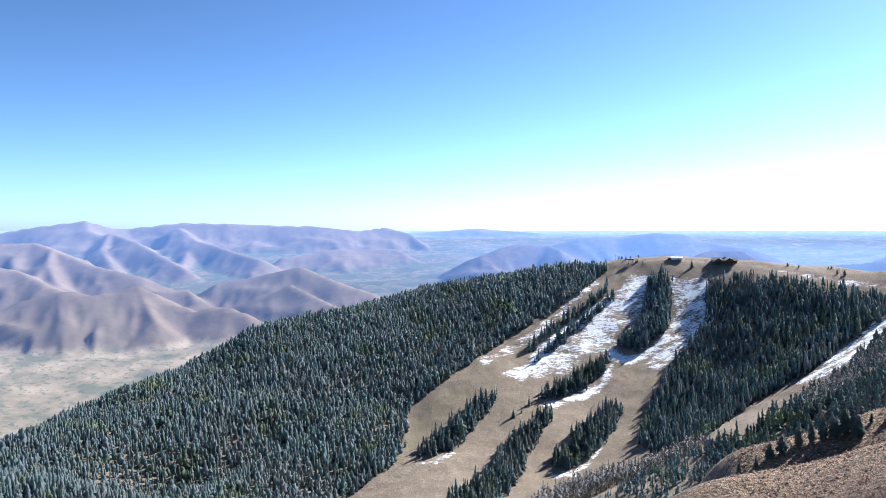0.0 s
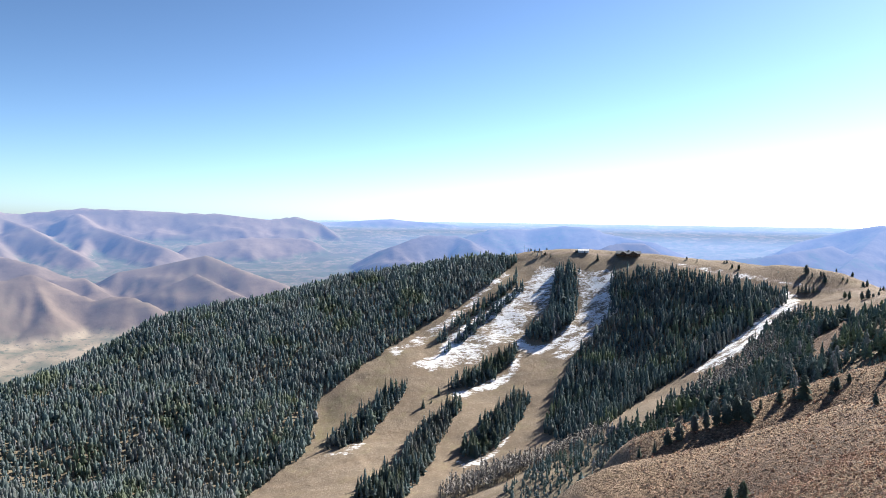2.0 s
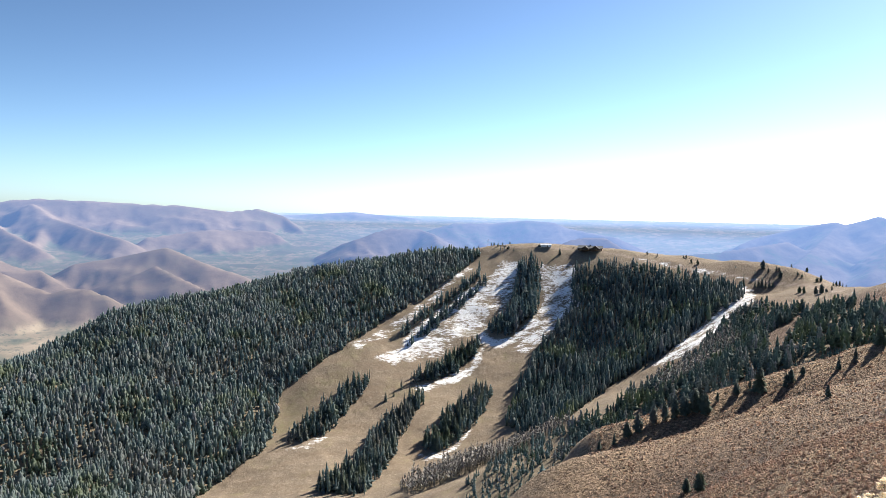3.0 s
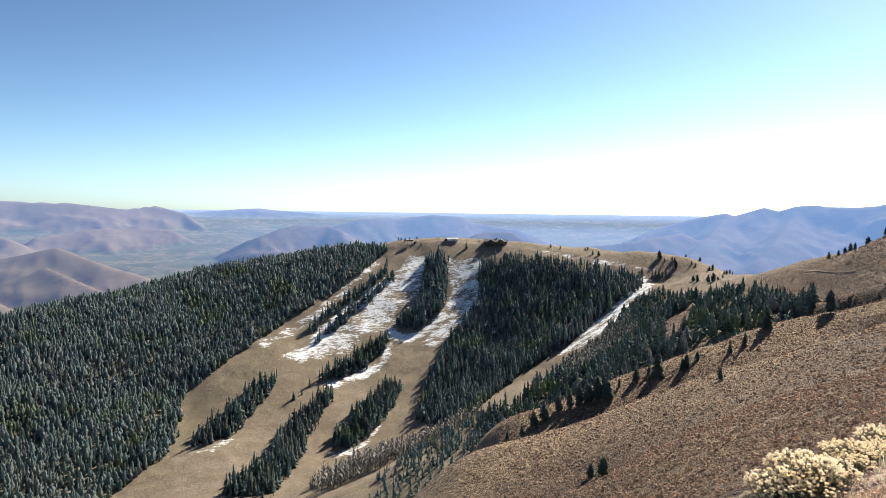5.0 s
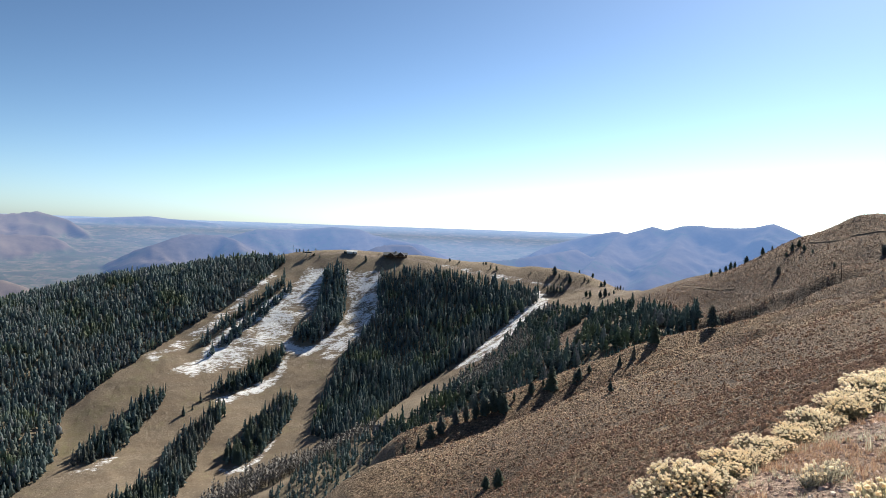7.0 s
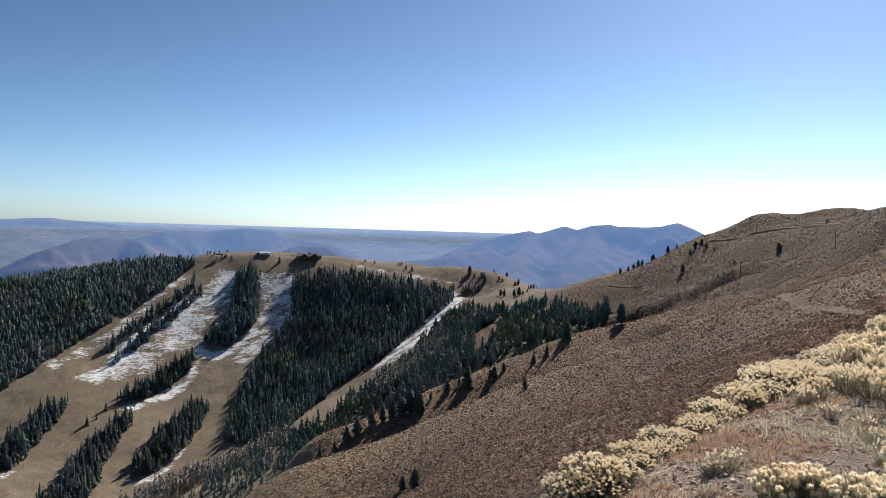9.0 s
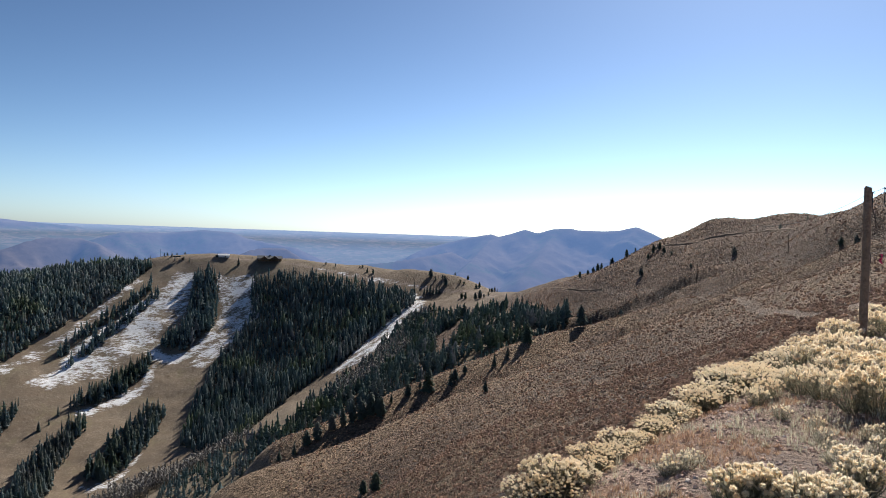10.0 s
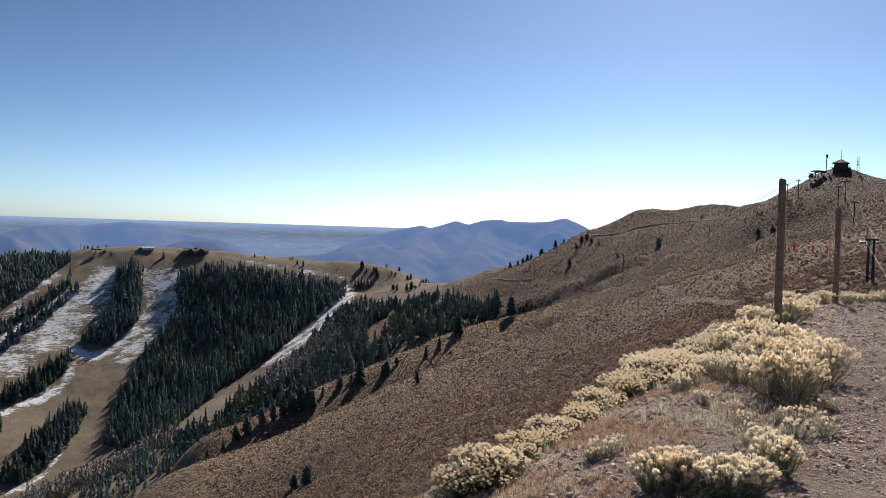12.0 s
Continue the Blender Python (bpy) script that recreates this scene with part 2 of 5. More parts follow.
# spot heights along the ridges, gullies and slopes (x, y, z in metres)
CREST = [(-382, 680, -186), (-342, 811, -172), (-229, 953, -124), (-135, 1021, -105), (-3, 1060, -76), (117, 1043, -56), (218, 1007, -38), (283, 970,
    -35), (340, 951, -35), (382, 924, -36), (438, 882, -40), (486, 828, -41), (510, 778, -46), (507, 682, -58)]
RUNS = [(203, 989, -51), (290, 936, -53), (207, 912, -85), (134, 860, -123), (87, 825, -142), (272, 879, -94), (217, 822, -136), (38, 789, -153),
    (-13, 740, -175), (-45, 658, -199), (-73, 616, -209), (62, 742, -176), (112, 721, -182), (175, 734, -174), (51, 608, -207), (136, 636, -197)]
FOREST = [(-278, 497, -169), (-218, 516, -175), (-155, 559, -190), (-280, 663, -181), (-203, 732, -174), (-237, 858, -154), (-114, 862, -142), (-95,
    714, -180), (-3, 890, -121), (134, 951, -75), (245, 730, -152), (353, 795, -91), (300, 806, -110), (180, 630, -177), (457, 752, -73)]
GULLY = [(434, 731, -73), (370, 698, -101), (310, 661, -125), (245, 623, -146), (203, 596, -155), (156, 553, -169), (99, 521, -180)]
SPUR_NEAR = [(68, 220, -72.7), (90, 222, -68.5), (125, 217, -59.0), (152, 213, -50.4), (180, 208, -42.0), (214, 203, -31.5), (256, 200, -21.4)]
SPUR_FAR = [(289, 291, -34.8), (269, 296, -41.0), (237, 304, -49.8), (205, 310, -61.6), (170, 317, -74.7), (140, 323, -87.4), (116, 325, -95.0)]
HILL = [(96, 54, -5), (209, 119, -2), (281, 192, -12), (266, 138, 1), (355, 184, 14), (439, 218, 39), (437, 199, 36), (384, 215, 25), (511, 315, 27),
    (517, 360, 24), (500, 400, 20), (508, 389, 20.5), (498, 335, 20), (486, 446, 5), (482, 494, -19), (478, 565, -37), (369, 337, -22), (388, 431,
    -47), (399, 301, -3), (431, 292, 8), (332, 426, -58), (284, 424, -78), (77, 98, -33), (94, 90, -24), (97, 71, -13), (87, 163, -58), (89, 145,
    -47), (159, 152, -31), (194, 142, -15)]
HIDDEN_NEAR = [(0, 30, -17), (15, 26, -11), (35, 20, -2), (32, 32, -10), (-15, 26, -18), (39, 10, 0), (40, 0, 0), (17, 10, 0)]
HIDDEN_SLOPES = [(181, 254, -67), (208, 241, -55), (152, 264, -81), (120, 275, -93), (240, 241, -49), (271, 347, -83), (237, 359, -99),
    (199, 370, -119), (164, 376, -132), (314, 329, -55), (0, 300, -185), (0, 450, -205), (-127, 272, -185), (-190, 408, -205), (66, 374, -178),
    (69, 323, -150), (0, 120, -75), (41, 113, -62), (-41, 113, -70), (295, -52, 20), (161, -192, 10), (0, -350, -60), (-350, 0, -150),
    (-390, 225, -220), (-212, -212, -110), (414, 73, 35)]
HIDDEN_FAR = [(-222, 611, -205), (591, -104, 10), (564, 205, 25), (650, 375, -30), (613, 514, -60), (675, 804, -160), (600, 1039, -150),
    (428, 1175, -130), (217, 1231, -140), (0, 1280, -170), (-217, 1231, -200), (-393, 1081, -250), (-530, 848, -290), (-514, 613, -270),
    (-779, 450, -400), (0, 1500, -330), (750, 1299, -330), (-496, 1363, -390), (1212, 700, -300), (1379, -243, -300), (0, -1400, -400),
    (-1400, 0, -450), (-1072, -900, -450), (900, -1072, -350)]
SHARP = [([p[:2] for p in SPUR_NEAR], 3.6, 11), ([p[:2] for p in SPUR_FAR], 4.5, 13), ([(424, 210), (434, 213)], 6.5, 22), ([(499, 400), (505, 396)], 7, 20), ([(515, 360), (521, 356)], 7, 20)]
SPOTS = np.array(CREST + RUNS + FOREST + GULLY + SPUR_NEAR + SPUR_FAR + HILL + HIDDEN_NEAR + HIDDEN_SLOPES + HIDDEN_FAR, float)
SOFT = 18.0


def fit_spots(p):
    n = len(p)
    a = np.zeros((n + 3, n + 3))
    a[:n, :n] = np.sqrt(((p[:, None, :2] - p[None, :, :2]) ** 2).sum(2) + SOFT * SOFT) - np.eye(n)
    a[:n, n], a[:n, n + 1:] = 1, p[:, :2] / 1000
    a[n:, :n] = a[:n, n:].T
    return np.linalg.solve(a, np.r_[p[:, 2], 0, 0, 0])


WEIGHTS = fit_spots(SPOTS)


def softplus(v, k):
    return np.logaddexp(0, v / k) * k


def smooth(v, a, b):
    t = np.clip((v - a) / (b - a), 0, 1)
    return t * t * (3 - 2 * t)


# woods, clearings and snow, as outlines on the plan
STANDS = {
    "west": [(210, 994), (187, 973), (162, 943), (109, 908), (66, 878), (30, 840), (-2, 805), (-30, 780), (-38, 749), (-35, 718), (-46, 675),
        (-63, 654), (-80, 629), (-98, 585), (-170, 480), (-330, 450), (-420, 560), (-450, 700), (-370, 850), (-250, 1000), (-140, 1060), (0, 1100),
        (150, 1080)],
    "thin_a": [(201, 937), (165, 909), (134, 887), (109, 868), (91, 851), (90, 858), (108, 874), (134, 897), (165, 916), (199, 947)],
    "thin_b": [(201, 923), (175, 900), (147, 877), (121, 853), (98, 833), (97, 841), (120, 860), (146, 884), (174, 908), (199, 930)],
    "mid": [(250, 949), (271, 938), (265, 920), (253, 878), (246, 860), (233, 852), (210, 840), (197, 842), (191, 853), (196, 861), (212, 865),
        (225, 881), (235, 906)],
    "low": [(95, 770), (123, 780), (145, 794), (165, 811), (176, 829), (171, 832), (163, 825), (144, 808), (121, 794), (97, 776)],
    "s5": [(-21, 684), (8, 697), (17, 714), (38, 749), (54, 776), (49, 776), (28, 758), (6, 728), (-12, 703)],
    "s6": [(4, 590), (36, 582), (47, 618), (65, 661), (73, 686), (89, 716), (103, 745), (97, 744), (87, 735), (76, 719), (56, 691), (36, 643),
        (21, 621)],
    "s7": [(91, 671), (104, 658), (124, 675), (143, 700), (161, 727), (171, 748), (166, 751), (154, 752), (128, 718), (109, 689), (97, 677)],
    "block": [(169, 673), (173, 687), (184, 713), (200, 749), (216, 773), (230, 798), (252, 817), (273, 841), (292, 869), (303, 906), (310, 917), (328, 897), (346, 901), (365, 880), (393, 843), (418, 802), (444, 770), (433, 747), (418, 731), (391, 726), (363, 709), (330, 688), (304, 677), (276, 670), (251, 658), (224, 628), (197, 592), (183, 625), (175, 653)],
    "flank": [(411, 699), (425, 694), (418, 667), (416, 629), (374, 577), (352, 570), (325, 533), (284, 462), (263, 417), (255, 441), (250, 448), (237, 462), (223, 474), (208, 478), (188, 487), (177, 523), (190, 549), (216, 543), (250, 577), (281, 591), (319, 631), (349, 654), (379, 683)],
    "grove": [(386, 571), (402, 578), (397, 538), (377, 482), (376, 454), (366, 418), (338, 390), (317, 392), (287, 399), (269, 404), (262, 413), (279, 449), (307, 476), (333, 502)],
    "foot": [(94, 499), (113, 526), (159, 580), (195, 555), (211, 519), (172, 400), (120, 385), (78, 430)],
    "aspen": [(197, 592), (193, 576), (168, 579), (129, 564), (93, 550), (68, 543), (63, 568), (108, 613), (150, 622)],
    "aspen_up": [(262, 580), (296, 603), (338, 636), (360, 647), (338, 587), (295, 547), (256, 521), (240, 520)],
}
SNOW = [
    ([(231, 961), (251, 951), (238, 920), (216, 879), (196, 872), (185, 844), (163, 842), (127, 814), (94, 808), (58, 808), (95, 841), (125, 858),
        (153, 881), (182, 908), (208, 940)], 0.58),
    ([(183, 853), (189, 843), (197, 837), (211, 836), (234, 848), (249, 861), (250, 848), (229, 831), (205, 824), (187, 824), (177, 838)], 0.85),
    ([(273, 936), (309, 924), (299, 895), (293, 859), (274, 838), (247, 815), (222, 804), (203, 813), (234, 838), (254, 868), (263, 904)], 0.62),
    ([(295, 924), (309, 921), (299, 890), (296, 861), (279, 843), (283, 875), (289, 902)], 0.85),
    ([(93, 765), (122, 774), (144, 790), (160, 797), (175, 824), (177, 820), (163, 791), (148, 781), (123, 770), (102, 758)], 0.9),
    ([(-20, 674), (-4, 683), (10, 695), (12, 690), (-4, 674), (-16, 668)], 0.9),
    ([(92, 654), (107, 653), (124, 671), (142, 695), (144, 690), (124, 661), (108, 644), (94, 643)], 0.7),
    ([(165, 906), (144, 885), (105, 851), (58, 808), (83, 804), (109, 838), (146, 876), (171, 899)], 0.9),
    ([(189, 974), (162, 944), (164, 936), (190, 959)], 0.64),
    ([(135, 912), (118, 901), (78, 876), (40, 843), (44, 829), (81, 863), (121, 888), (140, 901)], 0.45),
    ([(62, 848), (80, 858), (120, 893), (160, 928), (192, 955), (188, 968), (155, 940), (115, 904), (75, 866)], 0.42),
    ([(92, 840), (110, 866), (140, 890), (170, 910), (203, 935), (206, 926), (174, 903), (146, 879), (118, 854), (97, 834)], 0.95),
    ([(449, 777), (455, 755), (419, 709), (378, 675), (358, 667), (338, 660), (318, 659), (307, 658), (301, 672), (331, 690), (369, 715), (396, 731),
        (416, 735), (436, 758)], 0.64),
    ([(376, 908), (424, 843), (449, 802), (472, 774), (469, 770), (440, 798), (410, 842), (373, 901)], 0.4),
]
GREEN = [(-47, 685), (-37, 735), (-27, 762), (9, 783), (39, 824), (52, 834), (26, 781), (-13, 740), (-27, 695)]
TRACKS = [
    ([(2, 1), (12, 4.2), (24, 9), (60, 20), (120, 10)], 2.6),
    ([(286, 233), (197, 146), (163, 111), (123, 75), (90, 50)], 1.5),
    ([(461, 429), (460, 419), (457, 391), (465, 371), (474, 359), (474, 336), (457, 306)], 1.7),
    ([(434, 525), (417, 477), (411, 430), (370, 340), (312, 252)], 1.4),
    ([(327, 952), (351, 935), (372, 907), (408, 854), (447, 800), (474, 767), (497, 735), (460, 632)], 3.0),
    ([(227, 1004), (261, 978), (315, 959), (338, 946)], 2.5),
]
RIBS = [
    ([(346, 254), (362, 298), (354, 302), (342, 313), (346, 341), (334, 360)], 11.0, 14),
    ([(392, 327), (374, 345), (368, 371), (345, 400)], 9.5, 16),
    ([(335, 236), (317, 242), (303, 245), (290, 258), (277, 268)], 7.0, 11),
    ([(334, 191), (292, 205), (282, 229), (271, 243)], 9.0, 13),
    ([(-75, 742), (-111, 696), (-146, 641), (-190, 590)], 17.0, 32),
    ([(-60, 920), (-120, 840), (-175, 760), (-225, 690)], 11.0, 34),
    ([(60, 930), (10, 880)], 6.0, 30),
]
SPUR_TREES = [(148.6, 306.3, 11.2), (152.3, 304.5, 9.3), (156.4, 304.0, 10.3), (158.8, 302.9, 8.3), (181.8, 298.5, 12.0), (189.9, 292.9, 6.5),
    (192.2, 293.0, 7.5), (174.0, 302.7, 5.0), (166.4, 304.0, 4.5), (145.2, 307.6, 7.3), (140.5, 308.9, 6.3), (180.3, 303.1, 4.0),
    (218.0, 289.1, 7.8), (210.3, 288.4, 6.4), (199.3, 295.7, 4.1), (133.1, 307.1, 7.2), (128.2, 306.6, 6.2), (122.2, 305.4, 5.7),
    (116.9, 308.4, 5.2), (234.3, 295.4, 10.3), (85.7, 162.9, 5.5), (84.2, 166.3, 4.0), (140.5, 196.7, 4.5), (158.4, 298.9, 8.7), (159.7, 484.4, 9.8),
    (330.9, 370.1, 10.3), (266.6, 293.9, 10.6), (335.2, 360.8, 8.0), (332.3, 361.7, 9.4)]
HILL_TREES = [(427.6, 329.4, 6.4), (415.5, 353.7, 4.0), (354.7, 214.2, 5.5), (337.4, 196.6, 6.4), (478.1, 332.3, 3.4), (494.0, 322.8, 3.5), (450.8,
    500.5, 6.0), (466.8, 508.3, 4.1), (458.8, 493.1, 5.0), (467.8, 497.2, 8.6), (467.3, 492.6, 6.5), (468.4, 481.4, 7.0), (461.6, 458.1, 6.3), (472.6,
    459.5, 3.9), (452.2, 421.0, 7.3), (456.3, 419.0, 5.5), (447.6, 406.4, 4.5), (441.7, 393.8, 3.5), (442.4, 416.9, 4.5), (415.0, 397.1, 7.6), (352.0,
    352.0, 5.2)]
RIDGE_TREES = [(395.3, 902.7, 5.1), (402.8, 890.7, 5.1), (428.9, 875.5, 4.3), (431.7, 874.1, 4.3), (431.8, 845.0, 7.0), (427.6, 852.9, 5.6), (459.1,
    810.2, 2.8), (481.8, 793.9, 9.6), (482.8, 784.5, 5.4), (470.1, 789.3, 3.4), (489.8, 780.2, 5.4), (492.1, 778.7, 5.4), (486.6, 767.6, 8.1), (511.6,
    787.1, 4.2), (501.9, 760.7, 4.0), (504.1, 756.2, 4.7), (521.7, 774.3, 5.5), (510.4, 740.2, 6.6), (516.1, 742.1, 6.7), (464.5, 700.4, 7.5), (462.8,
    690.7, 8.6), (465.2, 675.6, 8.5), (464.0, 665.7, 8.4), (468.6, 665.1, 4.8), (474.9, 666.1, 4.2), (413.5, 587.7, 4.3), (399.4, 597.4, 11.7),
    (380.4, 582.5, 9.3)]
SADDLE_TREES = [(510.5, 713.7, 5.2), (513.9, 714.2, 5.9), (520.5, 718.3, 5.9), (530.0, 726.3, 5.3), (532.4, 724.5, 4.0), (458.1, 768.0, 11.9), (460.9,
    766.3, 10.6), (464.1, 764.4, 11.9), (466.9, 762.7, 10.6), (470.1, 760.7, 11.9), (472.8, 759.0, 10.6), (449.3, 776.0, 13.3), (369.7, 580.6, 12.2),
    (374.7, 579.5, 10.2), (351.3, 512.3, 10.1), (339.5, 502.3, 8.1), (374.2, 531.9, 9.6), (359.4, 498.5, 7.3)]
KNOLL_TREES = [(227.5, 1017.9, 5.4), (229.9, 1011.6, 4.6), (233.1, 1002.3, 6.1), (242.6, 1017.3, 4.6), (243.4, 985.6, 4.5), (247.7, 976.1, 5.2),
    (252.0, 1015.0, 3.9), (201.4, 1032.0, 3.1), (212.0, 1024.1, 3.9), (300.4, 949.8, 10.3), (322.0, 962.8, 3.0), (206.7, 1028.0, 3.9)]
RUN_TREES = [(66.8, 743.3, 11.0), (83.8, 762.1, 10.2), (102.8, 749.4, 11.2), (75.4, 750.6, 6.7)]
LODGE = (338.3, 945.6)
SHED = (286.0, 968.4)
STATION = (235.7, 987.5)
MAST = (223.1, 1018.8)
POLE_A = (340.3, 344.9)
POLE_B = (357.6, 299.8)
POLE_C = (368.4, 250.9)
LOOKOUT = (428.6, 211.8)
HUT = (413.5, 216.2)
PYLON = (431.0, 203.9)
TOWER_FAR = (379.6, 185.0)
TOWER_SIDE = (374.2, 185.6)
TOWER_MID = (346.0, 164.5)
TOWER_NEAR = (78.7, 35.6)
SKY_A = (385.0, 217.3)
SKY_B = (389.6, 213.9)
EDGE_BRUSH = [(3.83, 4.85, 0.18), (3.97, 4.78, 0.25), (4.21, 4.8, 0.35), (4.5, 4.89, 0.21), (4.91, 5.12, 0.3), (5.2, 5.22, 0.2), (5.6, 5.45, 0.29),
    (6.0, 5.63, 0.24), (6.45, 5.82, 0.32), (6.89, 6.01, 0.31), (7.38, 6.22, 0.35), (7.82, 6.4, 0.36), (8.31, 6.59, 0.46), (8.76, 6.72, 0.49), (9.24,
    6.84, 0.5), (9.84, 7.05, 0.45), (11.6, 7.98, 0.51), (12.82, 8.52, 0.53), (14.25, 9.03, 0.56)]
ROAD_BRUSH = [(14.57, 8.68, 0.51), (15.46, 8.83, 0.38), (15.91, 8.72, 0.47), (17.22, 9.18, 0.45), (18.88, 10.43, 0.43), (19.64, 10.25, 0.38), (20.98,
    10.61, 0.37), (21.41, 10.18, 0.34), (22.13, 10.17, 0.35), (22.92, 10.2, 0.36), (23.38, 10.17, 0.33)]
CLUSTER_BRUSH = [(8.96, 5.98, 0.39), (8.58, 5.53, 0.44), (10.05, 6.44, 0.47), (8.29, 5.08, 0.42), (9.82, 5.99, 0.5), (11.5, 6.83, 0.53), (7.95, 4.51,
    0.43), (9.28, 5.37, 0.48), (10.99, 6.17, 0.54), (8.01, 4.31, 0.46), (9.45, 5.12, 0.51), (11.42, 6.1, 0.51), (8.33, 4.28, 0.42), (9.85, 5.05,
    0.49), (9.18, 4.54, 0.43), (10.9, 5.42, 0.39), (8.09, 5.59, 0.28), (7.75, 5.53, 0.23)]
LOOSE_BRUSH = [(7.19, 4.82, 0.22), (7.09, 4.4, 0.2), (6.58, 3.98, 0.23), (6.29, 3.71, 0.18), (4.5, 3.27, 0.28), (4.62, 3.2, 0.27),
    (4.67, 2.88, 0.25), (4.78, 2.82, 0.24), (4.65, 2.94, 0.2), (5.73, 3.23, 0.29), (5.33, 2.93, 0.26), (5.99, 3.5, 0.2), (7.2,
    3.71, 0.27), (6.52, 3.43, 0.27), (6.88, 3.39, 0.26), (7.14, 3.9, 0.2), (5.01, 4.2, 0.23), (4.87, 4.23, 0.19), (5.28, 4.31, 0.18), (7.98, 3.89,
    0.19)]



def inside(x, y, poly):
    """How deep (metres) points lie inside an outline; negative outside."""
    p = np.array(poly, float)
    q = np.roll(p, -1, 0)
    odd, best = np.zeros(np.shape(x), bool), np.full(np.shape(x), 1e9)
    for (ax, ay), (bx, by) in zip(p, q):
        if ay != by:
            odd ^= ((ay > y) != (by > y)) & (x < (bx - ax) * (y - ay) / (by - ay) + ax)
        l2 = (bx - ax) ** 2 + (by - ay) ** 2 + 1e-9
        t = np.clip(((x - ax) * (bx - ax) + (y - ay) * (by - ay)) / l2, 0, 1)
        best = np.minimum(best, np.hypot(x - ax - t * (bx - ax), y - ay - t * (by - ay)))
    return np.where(odd, best, -best)


def along(x, y, line):
    """Distance to a line on the plan."""
    best = np.full(np.shape(x), 1e9)
    for (ax, ay), (bx, by) in zip(line[:-1], line[1:]):
        l2 = (bx - ax) ** 2 + (by - ay) ** 2 + 1e-9
        t = np.clip(((x - ax) * (bx - ax) + (y - ay) * (by - ay)) / l2, 0, 1)
        best = np.minimum(best, np.hypot(x - ax - t * (bx - ax), y - ay - t * (by - ay)))
    return best


def height(x, y, detail=True):
    """The ground's height: a shelf round the viewpoint, and the mountain beyond it."""
    x, y = np.asarray(x, float), np.asarray(y, float)
    r = np.hypot(x, y)
    shelf = -0.22 * softplus(y - 1 - 0.5 * x, 0.6) - 0.4 * softplus(y - 3.8 - 0.36 * x, 0.35)
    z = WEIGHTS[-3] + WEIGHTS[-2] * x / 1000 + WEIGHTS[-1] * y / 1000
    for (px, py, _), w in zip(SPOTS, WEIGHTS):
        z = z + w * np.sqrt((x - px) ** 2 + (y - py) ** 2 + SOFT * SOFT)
    for line, amp, width in RIBS:
        q = along(x, y, line) / width
        z = z + amp * (np.exp(-q * q) - np.exp(-q * q / 6))
    for line, amp, width in SHARP:
        q = along(x, y, line) / width
        z = z + amp * (np.exp(-q * q) - 0.45 * np.exp(-q * q / 5))
    if detail:
        far = smooth(r, 60, 400)
        z = z + (fbm(x / 45, y / 45, 4, 3) - 0.5) * (1.5 + 4.5 * far) + (fbm(x / 9, y / 9, 3, 8) - 0.5) * 1.1
        shelf = shelf + ((fbm(x / 1.7, y / 1.7, 2, 5) - 0.5) * 0.16 + (fbm(x / 0.45, y / 0.45, 2, 6) - 0.5) * 0.07) * smooth(y - 0.3 * x, -1.5, 2.0)
    w = smooth(r, 22, 55)
    return shelf * (1 - w) + z * w


def mesh_of(name, verts, faces, material, smooth_shade=True):
    """A mesh from arrays; faces all of one size."""
    faces = np.asarray(faces, np.int32)
    me = bpy.data.meshes.new(name)
    k = faces.shape[1]
    me.vertices.add(len(verts))
    me.vertices.foreach_set("co", np.asarray(verts, np.float32).ravel())
    me.loops.add(faces.size)
    me.loops.foreach_set("vertex_index", faces.ravel())
    me.polygons.add(len(faces))
    me.polygons.foreach_set("loop_start", np.arange(0, faces.size, k, dtype=np.int32))
    me.polygons.foreach_set("use_smooth", np.full(len(faces), smooth_shade))
    me.materials.append(material)
    me.update(calc_edges=True)
    return me


def put_attr(me, name, values):
    me.attributes.new(name, "FLOAT", "POINT").data.foreach_set("value", np.asarray(values, np.float32).ravel())


def ring_faces(nr, na):
    i, j = np.meshgrid(np.arange(nr - 1), np.arange(na), indexing="ij")
    a = i * na + j
    b = i * na + (j + 1) % na
    return np.stack([a, b, b + na, a + na], -1).reshape(-1, 4)


EDGE = 1750.0
AZ = np.radians(np.r_[np.arange(-180, -40, 2.0), np.arange(-40, -34, 0.5), np.arange(-34, 72, 0.225), np.arange(72, 80, 0.5), np.arange(80, 180, 2.0)])
RAD = np.r_[0.05, np.exp(np.linspace(np.log(1.2), np.log(60), 150)), np.exp(np.linspace(np.log(61.5), np.log(430), 110)),
            np.linspace(434, 1060, 140), np.exp(np.linspace(np.log(1068), np.log(EDGE), 22))]
gr, ga = np.meshgrid(RAD, AZ, indexing="ij")
gx, gy = gr * np.sin(ga), gr * np.cos(ga)
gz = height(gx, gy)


def base_far(r):
    """The valley floor and the plain beyond, out to the skyline."""
    e = np.interp(r, [1400, 1750, 2250, 2700, 3200, 3700, 4300, 4950], [-17.0, -13.6, -8.9, -6.0, -3.7, -2.1, -0.85, -0.02])
    return EYE + r * np.tan(np.radians(e))


